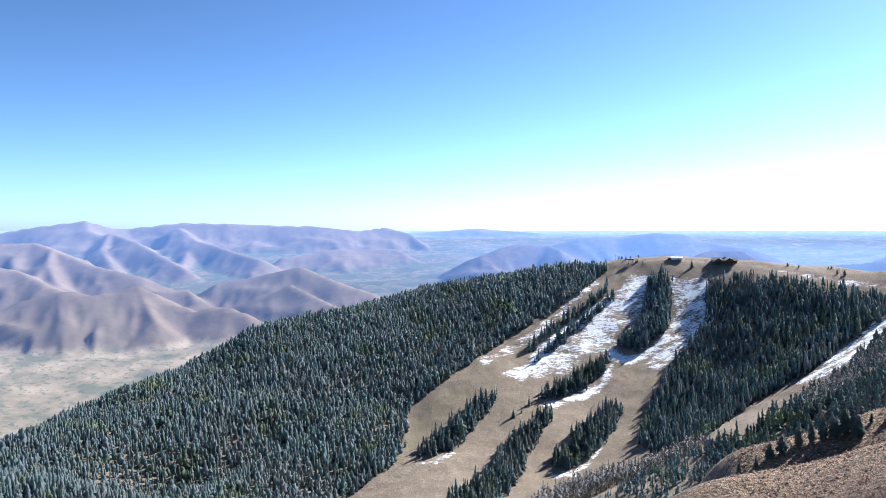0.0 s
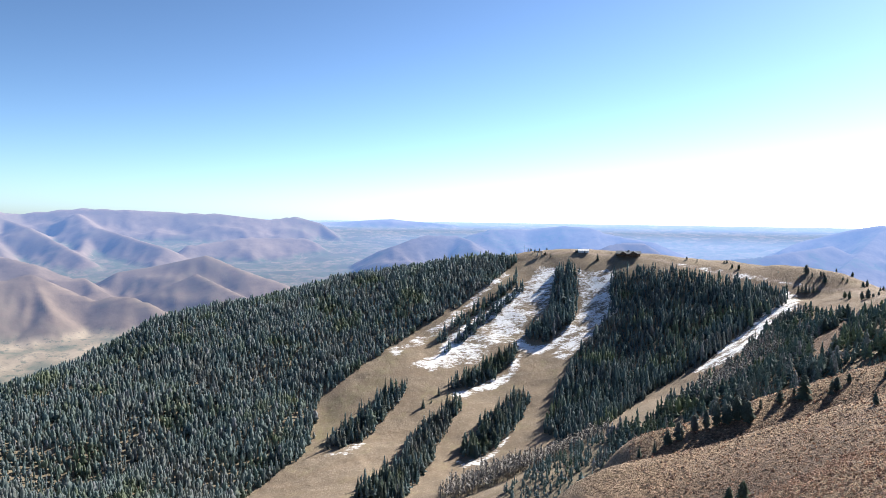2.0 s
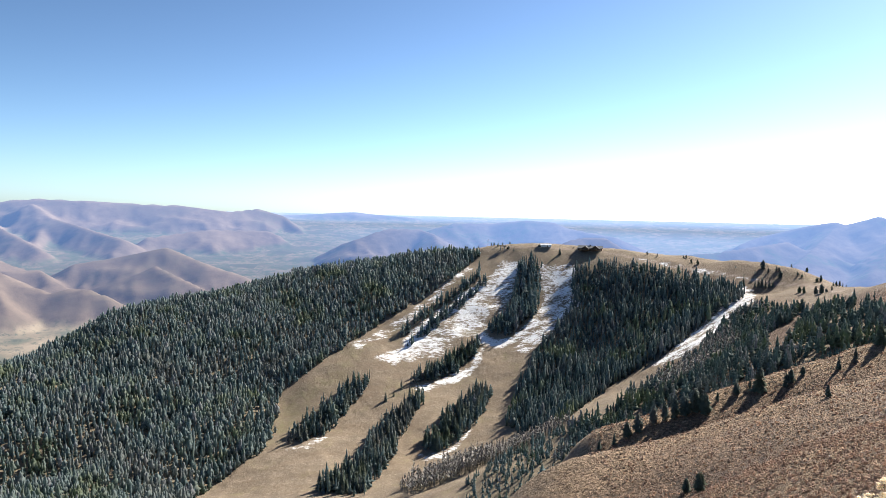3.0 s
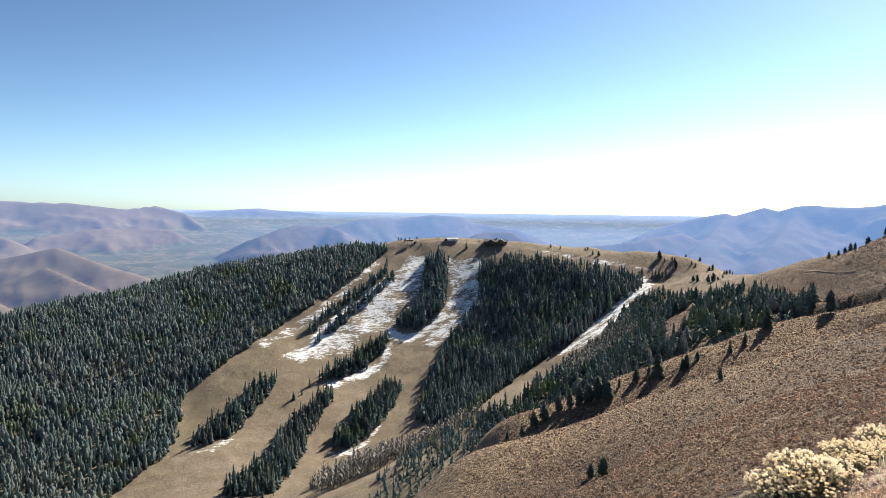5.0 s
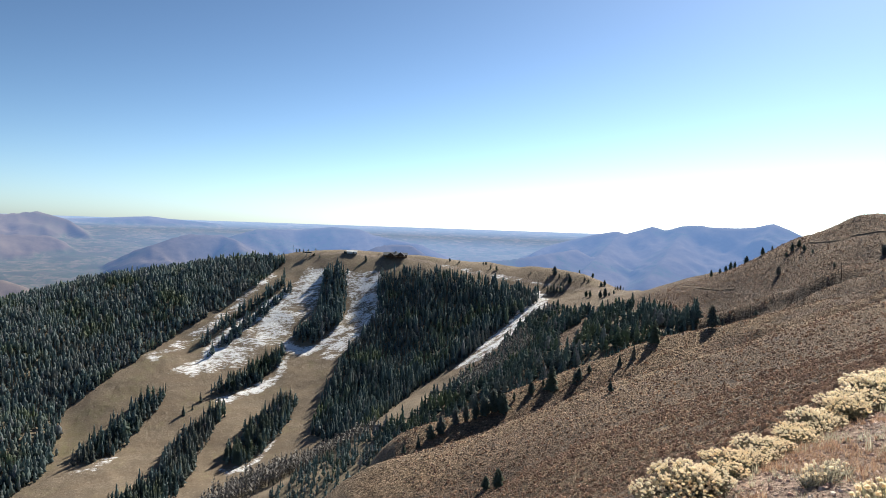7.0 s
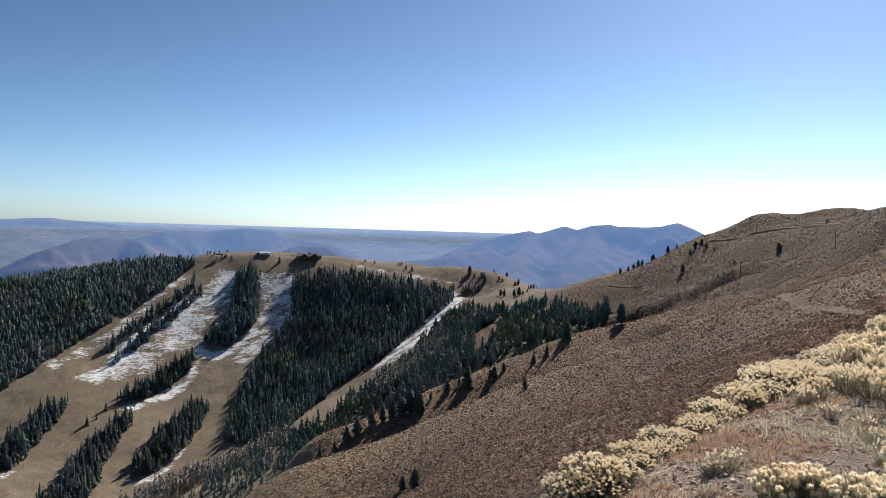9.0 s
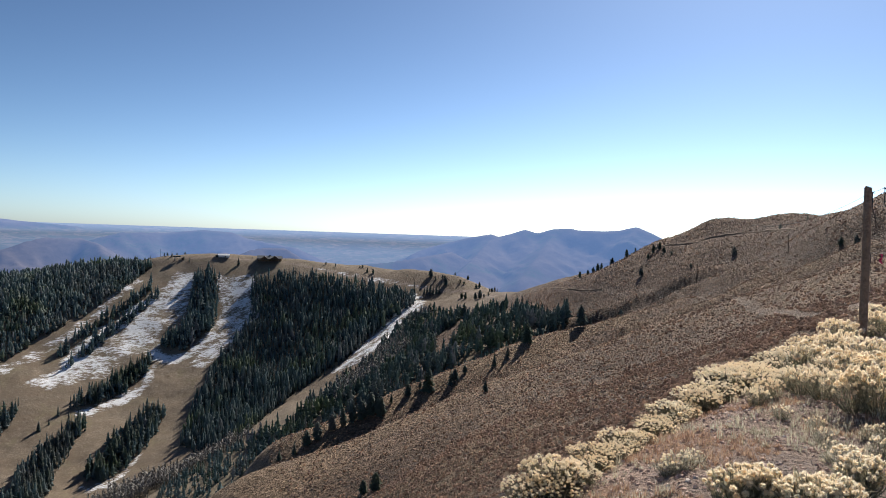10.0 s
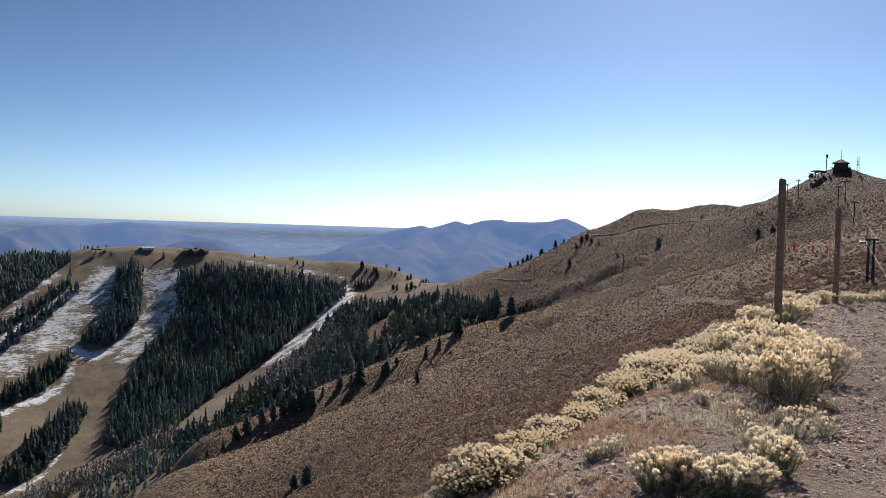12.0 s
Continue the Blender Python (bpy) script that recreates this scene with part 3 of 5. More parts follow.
gz = gz + (base_far(EDGE) - gz) * smooth(gr, 1250, EDGE)
me = mesh_of("ground", np.stack([gx, gy, gz], -1).reshape(-1, 3), ring_faces(*gr.shape), M_GROUND)
wob = (fbm(gx / 14, gy / 14, 3, 21) - 0.5) * 14
wood = np.zeros_like(gx)
for k, poly in STANDS.items():
    wood = np.maximum(wood, smooth(inside(gx, gy, poly) + wob * 0.5, -3, 5))
snow = np.zeros_like(gx)
for poly, amount in SNOW:
    snow = np.maximum(snow, amount * smooth(inside(gx, gy, poly) + wob * 0.8, -7, 7))
put_attr(me, "wood", wood)
put_attr(me, "snow", snow)
own_hill = smooth(gx * 1.0 - 0.55 * gy + wob * 2, -95, -25) * (1 - 0.75 * smooth(gr, 640, 800))
put_attr(me, "sage", own_hill)
pale = (1 - smooth(gx + 0.25 * gy + wob, 190, 340)) * smooth(gr, 60, 130) * 0.5
# crests painted lighter, hollows darker: the fall of light put into the ground colour
part_ = (gr > 70) & (gr < 760) & (gx > 0)
cx_, cy_ = gx[part_], gy[part_]
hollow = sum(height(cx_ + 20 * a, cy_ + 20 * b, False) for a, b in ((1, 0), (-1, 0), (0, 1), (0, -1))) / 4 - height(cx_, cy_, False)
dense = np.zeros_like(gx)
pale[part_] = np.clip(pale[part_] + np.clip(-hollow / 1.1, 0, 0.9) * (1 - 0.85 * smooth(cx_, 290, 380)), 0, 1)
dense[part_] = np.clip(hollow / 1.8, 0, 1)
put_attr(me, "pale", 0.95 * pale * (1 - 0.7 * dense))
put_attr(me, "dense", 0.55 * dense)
bank = 1 - smooth(gy - 3.7 - 0.36 * gx + wob * 0.04, -0.1, 0.6)
put_attr(me, "bank", bank * (1 - smooth(gr, 45, 60)))
put_attr(me, "green", smooth(inside(gx, gy, GREEN) + wob, -20, 20))
track = np.zeros_like(gx)
for line, w in TRACKS:
    track = np.maximum(track, (1 if w > 2.4 else 0.6) * (1 - smooth(along(gx, gy, line), w * 0.4, w * 1.1)))
put_attr(me, "track", track)
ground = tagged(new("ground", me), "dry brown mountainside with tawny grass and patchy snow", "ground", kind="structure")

# ---- far land ----
RANGES = {
    "back_west": [(-2228, 3678, -43), (-2109, 3747, -9), (-1959, 3771, 18), (-1739, 3823, 49), (-1643, 3920, 13), (-1601, 3991, 11)],
    "back_main": [(-1601, 3991, 11), (-1342, 4032, 43), (-1116, 4049, 37), (-895, 4104, 29), (-659, 4097, 26), (-427, 4128, 2), (-313, 4188, 20), (-178, 4196, -16), (-69, 3999, -90), (-25, 3900, -194)],
    "spur_one": [(-1596, 3776, -9), (-1346, 3446, -47), (-1023, 3137, -153)],
    "spur_two": [(-1316, 3936, 19), (-1172, 3720, -43), (-957, 3470, -78), (-771, 3312, -117)],
    "mid_west": [(-1710, 2822, -43), (-1522, 2928, -40), (-1427, 2864, -64), (-1248, 2783, -118), (-1039, 2707, -158)],
    "mid_low": [(-1475, 2555, -112), (-1381, 2550, -126), (-1242, 2454, -169), (-1177, 2430, -185)],
    "front_hill": [(-1329, 2188, -269), (-1277, 2265, -226), (-1210, 2324, -194), (-1142, 2358, -178), (-1057, 2375, -191), (-1014, 2416, -186), (-954, 2462, -171), (-870, 2450, -213), (-771, 2441, -244), (-676, 2448, -232), (-601, 2427, -256), (-538, 2421, -289)],
    "front_rib": [(-1145, 2345, -182), (-1081, 2221, -257), (-1032, 2133, -321)],
    "front_rib_b": [(-1010, 2406, -192), (-982, 2277, -263), (-965, 2165, -325)],
    "front_rib_c": [(-947, 2443, -184), (-849, 2319, -260), (-798, 2242, -318)],
    "mid_rib": [(-1424, 2866, -60), (-1375, 2734, -110), (-1279, 2602, -170)],
    "spur_one_b": [(-1577, 3730, -11), (-1492, 3440, -77), (-1296, 3089, -147)],
    "spur_two_b": [(-1313, 3926, 16), (-1166, 3617, -81), (-1087, 3274, -144)],
    "knoll": [(-954, 2633, -200), (-869, 2662, -197), (-828, 2622, -219)],
    "dark_hill": [(-715, 2624, -262), (-617, 2649, -221), (-520, 2690, -182), (-445, 2643, -211), (-341, 2578, -252)],
    "mid_east": [(-790, 2790, -182), (-638, 2829, -152), (-521, 2853, -125), (-367, 2776, -182), (-264, 2737, -209)],
    "low_east": [(-700, 3429, -114), (-472, 3569, -80), (-223, 3693, -83), (-62, 3599, -171)],
    "far_mesa": [(-216, 4695, -8), (-13, 4700, 2), (222, 4695, 19), (390, 4684, 2), (589, 4663, -11)],
    "south_front": [(227, 3292, -74), (302, 3336, -55), (438, 3372, -56), (483, 3264, -73), (475, 3063, -112)],
    "south_main": [(514, 3563, -59), (622, 3597, -29), (794, 3614, -26), (964, 3572, -6), (1082, 3538, -13), (1151, 3516, -41), (1314, 3352, -75)],
    "south_butte": [(809, 2471, -67), (873, 2502, -56), (936, 2479, -55), (957, 2418, -78)],
    "east_main": [(1934, 3178, -49), (2068, 3092, -4), (2163, 3026, 18), (2192, 3006, 6), (2240, 2970, 24), (2289, 2932, 44), (2335, 2896, 29), (2389, 2852, 51), (2454, 2796, 56), (2475, 2777, 49), (2556, 2703, 49), (2616, 2645, 55), (2668, 2592, 72), (2698, 2561, 55), (2749, 2506, 16), (2660, 2400, -10), (2644, 2293, -36)],
    "east_spur": [(2167, 2999, 9), (1867, 2721, -85), (1645, 2509, -143)],
    "east_spur_b": [(2386, 2828, 33), (2076, 2565, -77), (1838, 2371, -158)],
    "east_foot": [(1174, 2542, -116), (1407, 2650, -108), (1567, 2675, -86), (1788, 2774, -64)],
}
faz = np.radians(np.r_[np.arange(-180, -36, 4.0), np.arange(-36, 64, 0.14), np.arange(64, 180, 4.0)])
frad = np.r_[np.linspace(EDGE - 6, 4900, 150), 4950]
fr, fa = np.meshgrid(frad, faz, indexing="ij")
fx, fy = fr * np.sin(fa), fr * np.cos(fa)
fz = base_far(fr) + (fbm(fx / 120, fy / 120, 3, 31) - 0.5) * 10 * smooth(fr, 1760, 2000) * (1 - smooth(fr, 4000, 4900))
floor = fz.copy()
bend = fbm(fx / 300, fy / 300, 2, 40)
rib = fbm(fx / 190 + bend, fy / 190, 3, 41, 0.45, True) - 0.62
fold = fbm(fx / 75 + bend * 2, fy / 75, 2, 44, 0.5, True) - 0.6
for name, line in RANGES.items():
    steep = 0.65 if name.startswith(("front", "dark", "knoll")) else 0.55
    for (ax, ay, az_), (bx, by, bz) in zip(line[:-1], line[1:]):
        l2 = (bx - ax) ** 2 + (by - ay) ** 2
        t = np.clip(((fx - ax) * (bx - ax) + (fy - ay) * (by - ay)) / l2, 0, 1)
        dist = np.hypot(fx - ax - t * (bx - ax), fy - ay - t * (by - ay))
        top = az_ + (bz - az_) * t
        fz = np.maximum(fz, top - steep * dist + rib * np.minimum(dist, 170) * 0.46 + fold * np.minimum(dist, 70) * 0.14)
fz = (np.roll(fz, 1, 1) + 2 * fz + np.roll(fz, -1, 1)) / 4
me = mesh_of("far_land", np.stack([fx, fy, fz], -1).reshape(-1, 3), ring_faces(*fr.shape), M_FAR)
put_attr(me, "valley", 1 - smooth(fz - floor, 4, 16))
# strength of the painted haze, rising with distance and towards the east
put_attr(me, "haze_glow", 0.05 + 0.205 * smooth(fr, 1750, 4300) + 0.32 * smooth(fr, 4350, 4950) + 0.17 * smooth(fx, -300, 1000) * (1 - smooth(fr, 4000, 4500)))
put_attr(me, "near_floor", 1 - smooth(fr, 2400, 2900))
west = 1 - smooth(fx, -500, 500)
put_attr(me, "tawny", west)
# woods, and painted shade: darker colour on slopes that turn away from the sun
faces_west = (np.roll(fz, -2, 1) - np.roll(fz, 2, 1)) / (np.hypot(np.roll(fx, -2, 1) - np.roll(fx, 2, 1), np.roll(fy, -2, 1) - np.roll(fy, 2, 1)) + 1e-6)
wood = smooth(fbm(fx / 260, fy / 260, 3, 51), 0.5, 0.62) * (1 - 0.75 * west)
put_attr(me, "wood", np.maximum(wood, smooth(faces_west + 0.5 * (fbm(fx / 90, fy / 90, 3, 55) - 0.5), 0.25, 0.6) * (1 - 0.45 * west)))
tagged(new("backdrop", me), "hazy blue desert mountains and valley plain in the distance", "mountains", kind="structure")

# ---- benches of old roads on the hill: the banked outer edge stands up as a low berm ----
M_BERM = mat_plain("earth_and_sage_bank", (0.1, 0.068, 0.05), (0.24, 0.172, 0.12), 0.6, 0.95, 0.0, 0.3)


def berm(line, width, tall):
    p = np.array(line, float)
    at = np.r_[0, np.cumsum(np.hypot(*np.diff(p, axis=0).T))]
    t = np.arange(0, at[-1], 3.0)
    x, y = np.interp(t, at, p[:, 0]), np.interp(t, at, p[:, 1])
    d = np.stack([np.gradient(x), np.gradient(y)], -1)
    d /= np.linalg.norm(d, axis=1)[:, None]
    V = []
    for off, up in ((-width, -0.5), (-0.3 * width, tall), (0.2 * width, tall * 0.9), (width, -0.5)):
        qx, qy = x + d[:, 1] * off, y - d[:, 0] * off
        V.append(np.stack([qx, qy, height(qx, qy) + up * (0.1 + 1.8 * fbm(t / 9, t * 0 + off, 2, 66))], -1))
    V = np.stack(V, 1).reshape(-1, 3)
    i, k = np.meshgrid(np.arange(len(t) - 1), np.arange(3), indexing="ij")
    a = (i * 4 + k).ravel()
    me = mesh_of("road_bank", V, np.stack([a, a + 1, a + 5, a + 4], -1), M_BERM)
    return tagged(new("road_bank", me), "low dark earth bank along an old hillside road", "bank", kind="structure")


berm(TRACKS[2][0], 1.4, 0.75)
berm(TRACKS[3][0][:3], 1.2, 0.5)

# ---- trees ----


def conifer(seed, seg=7, tiers=7, slim=0.17, ragged=0.45, low=0.06):
    """A conifer one metre tall as one closed, ragged shell: verts and triangles."""
    g = np.random.RandomState(seed)
    rings = []
    for k in range(tiers):
        f = k / tiers
        wide = slim * min(1.0, 0.62 + 2.2 * f) * (1 - f ** 1.2) ** 1.05 * g.uniform(0.8, 1.15)
        rings.append((low + (1 - low) * (f + g.uniform(-0.03, 0.03)), wide, 1.0))
        rings.append((low + (1 - low) * (f + g.uniform(0.5, 0.7) / tiers), wide * g.uniform(0.5, 0.72), 0.6))
    v, faces = [], []
    for i, (z, rad, j) in enumerate(rings):
        off = g.uniform(0, 6.28)
        for s in range(seg):
            a = 6.283 * s / seg + off * 0.12
            q = rad * (1 + j * g.uniform(-ragged, ragged) * 1.4)
            v.append((q * math.cos(a), q * math.sin(a), z - j * g.uniform(0, 0.035)))
    v.append((0, 0, 1.0))
    v.append((0, 0, low * 0.6))
    n = len(rings)
    for i in range(n - 1):
        for s in range(seg):
            a, b = i * seg + s, i * seg + (s + 1) % seg
            faces += [(a, b, b + seg), (a, b + seg, a + seg)]
    for s in range(seg):
        faces += [((n - 1) * seg + s, (n - 1) * seg + (s + 1) % seg, n * seg), ((s + 1) % seg, s, n * seg + 1)]
    return np.array(v), np.array(faces)


def scatter(poly, gap, seed, grow=0.8):
    g = np.random.RandomState(seed)
    p = np.array(poly, float)
    lo, hi = p.min(0), p.max(0)
    nx, ny = int((hi[0] - lo[0]) / gap) + 1, int((hi[1] - lo[1]) / gap) + 1
    i, j = np.meshgrid(np.arange(nx), np.arange(ny))
    x = lo[0] + (i + g.uniform(-0.45, 0.45, i.shape) + 0.5 * (j % 2)) * gap
    y = lo[1] + (j + g.uniform(-0.45, 0.45, i.shape)) * gap
    x, y = x.ravel(), y.ravel()
    keep = inside(x, y, poly) > (fbm(x / 9, y / 9, 2, seed) - 0.5) * 7 - grow
    keep &= x > -0.62 * y
    return x[keep], y[keep]


def thinned(pts, low, seed):
    """Leaves small clearings in a wood."""
    x, y = pts
    keep = fbm(x / 13, y / 13, 3, seed) > low
    return x[keep], y[keep]


def forest(name, pts, material, tall, label, seed, kinds, girth=1.0):
    """Many trees as one mesh."""
    g = np.random.RandomState(seed)
    x, y = pts
    z = height(x, y) - 0.3
    which = g.randint(0, len(kinds), len(x))
    V, F, n0 = [], [], 0
    for k, (v, f) in enumerate(kinds):
        m = which == k
        c = int(m.sum())
        if not c:
            continue
        h = g.uniform(tall[0], tall[1], c) * (0.62 + 0.7 * fbm(x[m] / 40, y[m] / 40, 3, 91)) * g.uniform(0.6, 1.15, c)
        w = h ** 0.7 * 2.2 * girth * g.uniform(0.65, 1.35, c)
        a = g.uniform(0, 6.28, c)
        ca, sa = np.cos(a)[:, None], np.sin(a)[:, None]
        vx = (v[None, :, 0] * ca - v[None, :, 1] * sa) * w[:, None] + x[m][:, None]
        vy = (v[None, :, 0] * sa + v[None, :, 1] * ca) * w[:, None] + y[m][:, None]
        vz = v[None, :, 2] * h[:, None] + z[m][:, None]
        V.append(np.stack([vx, vy, vz], -1).reshape(-1, 3))
        F.append((f[None] + (n0 + np.arange(c) * len(v))[:, None, None]).reshape(-1, 3))
        n0 += c * len(v)
    me = mesh_of(name, np.concatenate(V), np.concatenate(F), material, True)
    return tagged(new(name, me), label, "forest", kind="stuff")


GIRTHS = (0.15, 0.18, 0.2, 0.16, 0.22, 0.13, 0.19, 0.11, 0.23, 0.17, 0.14, 0.21)
KINDS = [conifer(100 + i, 5, 5, w, 0.6) for i, w in enumerate(GIRTHS)]
SMALL = [conifer(140 + i, 4, 3, w, 0.42) for i, w in enumerate(GIRTHS)]
forest("conifer_forest", thinned(scatter(STANDS["west"], 4.1, 1), 0.16, 7), M_FOREST, (8, 13), "dense grey-green conifer forest on the mountain flank", 11, SMALL, 1.4)
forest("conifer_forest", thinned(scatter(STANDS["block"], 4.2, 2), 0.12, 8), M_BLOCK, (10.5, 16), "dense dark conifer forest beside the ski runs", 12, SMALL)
# stand, gap between trees, clearings, spread past the outline, heights, what it is
GROVES = [
    ("thin_a", 4.0, 0.0, 0.2, (11, 17), "narrow strip of dark conifers between snowy ski runs"),
    ("thin_b", 4.0, 0.0, 0.2, (11, 17), "narrow strip of dark conifers between snowy ski runs"),
    ("mid", 4.2, 0.0, 2.0, (13, 20), "island of dark conifers between two snowy ski runs"),
    ("flank", 5.0, 0.3, 2.4, (7, 13), "open stand of dark conifers beside the snowy run"),
    ("grove", 4.8, 0.42, 2.4, (8, 15), "open grove of dark conifers in the grassy hollow"),
    ("foot", 5.6, 0.3, 2.4, (6, 11), "stand of conifers along the foot of the gully"),
    ("low", 4.6, 0.0, 3.0, (9, 16), "stand of dark conifers in the ski run"),
    ("s5", 4.6, 0.0, 3.6, (9, 16), "stand of dark conifers in the ski run"),
    ("s6", 4.6, 0.0, 3.6, (9, 16), "stand of dark conifers in the ski run"),
    ("s7", 4.6, 0.0, 3.6, (9, 16), "stand of dark conifers in the ski run"),
]
for i, (k, gap, bare, grow, tall, label) in enumerate(GROVES):
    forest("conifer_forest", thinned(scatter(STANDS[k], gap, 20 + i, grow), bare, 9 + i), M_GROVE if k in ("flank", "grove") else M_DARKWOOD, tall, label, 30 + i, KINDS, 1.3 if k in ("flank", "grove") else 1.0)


def tube_np(points, radius, seg=5):
    """Verts and triangles of a tube along points; radius may vary."""
    p = np.array(points, float)
    rad = np.broadcast_to(np.asarray(radius, float), (len(p),))
    d = np.gradient(p, axis=0)
    d /= np.linalg.norm(d, axis=1)[:, None] + 1e-12
    up = np.where(np.abs(d[:, 2:]) > 0.9, [[1.0, 0, 0]], [[0, 0, 1.0]])
    s = np.cross(d, up)
    s /= np.linalg.norm(s, axis=1)[:, None] + 1e-12
    t = np.cross(s, d)
    a = np.arange(seg) * 2 * math.pi / seg
    v = p[:, None] + rad[:, None, None] * (s[:, None] * np.cos(a)[None, :, None] + t[:, None] * np.sin(a)[None, :, None])
    f = []
    n = len(p)
    for i in range(n - 1):
        for k in range(seg):
            q, w = i * seg + k, i * seg + (k + 1) % seg
            f += [(q, w, w + seg), (q, w + seg, q + seg)]
    for k in range(1, seg - 1):
        f += [(0, k + 1, k), ((n - 1) * seg, (n - 1) * seg + k, (n - 1) * seg + k + 1)]
    return v.reshape(-1, 3), np.array(f)


def box_np(cx, cy, cz, sx, sy, sz):
    """A box by its middle and full sizes."""
    v = np.array([(x, y, z) for z in (-1, 1) for y in (-1, 1) for x in (-1, 1)], float) * 0.5 * np.array((sx, sy, sz)) + np.array((cx, cy, cz))
    f = [(0, 2, 3), (0, 3, 1), (4, 5, 7), (4, 7, 6), (0, 1, 5), (0, 5, 4), (2, 6, 7), (2, 7, 3), (0, 4, 6), (0, 6, 2), (1, 3, 7), (1, 7, 5)]
    return v, np.array(f)


def joined(*pieces):
    V, F, n = [], [], 0
    for v, f in pieces:
        V.append(np.asarray(v, float))
        F.append(np.asarray(f) + n)
        n += len(v)
    return np.concatenate(V), np.concatenate(F)


def part(name, vf, material, parent=None, label="", smooth_shade=False):
    """One mesh object, under a thing or a part if there is one."""
    ob = new(name, mesh_of(name, vf[0], vf[1], material, smooth_shade))
    ob.parent = parent
    return tagged(ob, label)


def thing(name, label, category, group="", at=None):
    return_ob = tagged(new(name), label, category, group)
    if at is not None:
        return_ob.matrix_basis = at
    return return_ob


def on_ground(x, y, sink=0.0):
    return float(height(np.array([x]), np.array([y]))[0]) - sink


# ---- bare aspens ----


def bare_tree(seed):
    g = np.random.RandomState(seed)
    pieces = [tube_np([(0, 0, 0), (g.uniform(-.02, .02), g.uniform(-.02, .02), 0.5), (0, 0, 1)], [0.016, 0.011, 0.003], 3)]
    for k in range(20):
        h = g.uniform(0.18, 0.9)
        a, l = g.uniform(0, 6.28), (1.05 - h) * g.uniform(0.18, 0.32)
        e = np.array((l * math.cos(a), l * math.sin(a), h + l * g.uniform(0.8, 1.5)))
        b = np.array((0, 0, h))
        m, w = (b + e) / 2, g.uniform(0.025, 0.05)
        side = np.array((-math.sin(a), math.cos(a), 0.0)) * w
        pieces.append((np.array([b, m + side, e, m - side + (0, 0, 0.03)]), np.array([(0, 1, 2), (0, 2, 3)])))
    return joined(*pieces)


M_ASPEN = mat_plain("bare_aspen_twigs", (0.17, 0.162, 0.155), (0.29, 0.278, 0.265), 2.0, 0.9)
BARE = [bare_tree(500 + i) for i in range(4)]
forest("bare_aspens", scatter(STANDS["aspen"], 3.6, 61), M_ASPEN, (9, 15), "grey leafless aspens along the gully", 62, BARE)
forest("bare_aspens", scatter(STANDS["aspen_up"], 4.2, 63), M_ASPEN, (9, 15), "grey leafless aspens beside the snowy run", 64, BARE)

# ---- single conifers ----


def conifer_parts(seed, slim, bushy=False):
    """Trunk and crown of a conifer one metre tall; the crown is whorls of drooping boughs."""
    g = np.random.RandomState(seed)
    trunk = tube_np([(0, 0, -0.03), (0, 0, 0.1), (0.004, 0.002, 0.5), (0, 0, 0.97)], [0.022, 0.017, 0.011, 0.002], 6)
    pieces = []
    whorls = 17
    for k in range(whorls):
        f = k / whorls
        h = 0.07 + 0.9 * f
        n = int(8 - 3 * f)
        for s in range(n):
            a = 6.283 * (s + g.uniform(-0.3, 0.3)) / n + k * 1.3
            shape = min(1.0, 0.55 + 1.6 * f) * (1 - f ** 2.6) ** 0.75 if bushy else (1 - f ** 1.15) ** 0.9
            l = slim * shape * g.uniform(0.65, 1.2) + 0.012
            if g.uniform() < 0.07:
                l *= 0.4
            d, w = np.array((math.cos(a), math.sin(a), 0)), np.array((-math.sin(a), math.cos(a), 0))
            droop = -l * g.uniform(0.15, 0.5)
            b = np.array((0, 0, h + 0.02))
            m = d * l * 0.55 + (0, 0, h + droop * 0.3)
            e = d * l + (0, 0, h + droop)
            half = l * g.uniform(0.3, 0.42) + 0.006
            v = [b, m + w * half - (0, 0, half * 0.45), e, m - w * half - (0, 0, half * 0.45), m + (0, 0, half * 0.35), m - (0, 0, half * 0.5)]
            pieces.append((np.array(v), np.array([(0, 1, 4), (4, 1, 2), (0, 4, 3), (4, 2, 3), (0, 5, 1), (1, 5, 2), (0, 3, 5), (3, 2, 5)])))
    return trunk, joined(*pieces)


def conifer_thing(seed, slim, label):
    trunk, crown = conifer_parts(seed, slim, "bushy" in label)
    ob = thing("conifer_tree", label, "tree", "conifers on the slopes")
    part("trunk", trunk, M_BARK, ob, "rough brown trunk")
    part("crown", crown, M_TREE, ob)
    return ob


MODELS = [conifer_thing(700 + i, s, lab) for i, (s, lab) in enumerate((
    (0.16, "slender dark green conifer on the open slope"), (0.2, "dark green conifer with drooping boughs"), (0.24, "broad bushy green conifer on dry grass"),
    (0.18, "ragged dark conifer beside the ski run"), (0.28, "low wide bushy conifer on the hillside")))]
spare = list(MODELS)


def plant(kind, x, y, tall, wide=1.0):
    g = np.random.RandomState(int(abs(x * 13 + y * 7)) % 99991)
    m = pose(x, y, on_ground(x, y, 0.15), g.uniform(-2, 2), g.uniform(-2, 2), g.uniform(0, 360)) @ Matrix.Diagonal((tall * wide, tall * wide, tall, 1))
    if MODELS[kind] in spare:
        spare.remove(MODELS[kind])
        MODELS[kind].matrix_basis = m
        return
    model = MODELS[kind]
    was = model.scale.copy()
    model.scale = (1, 1, 1)
    copy_thing(model, m)
    model.scale = was


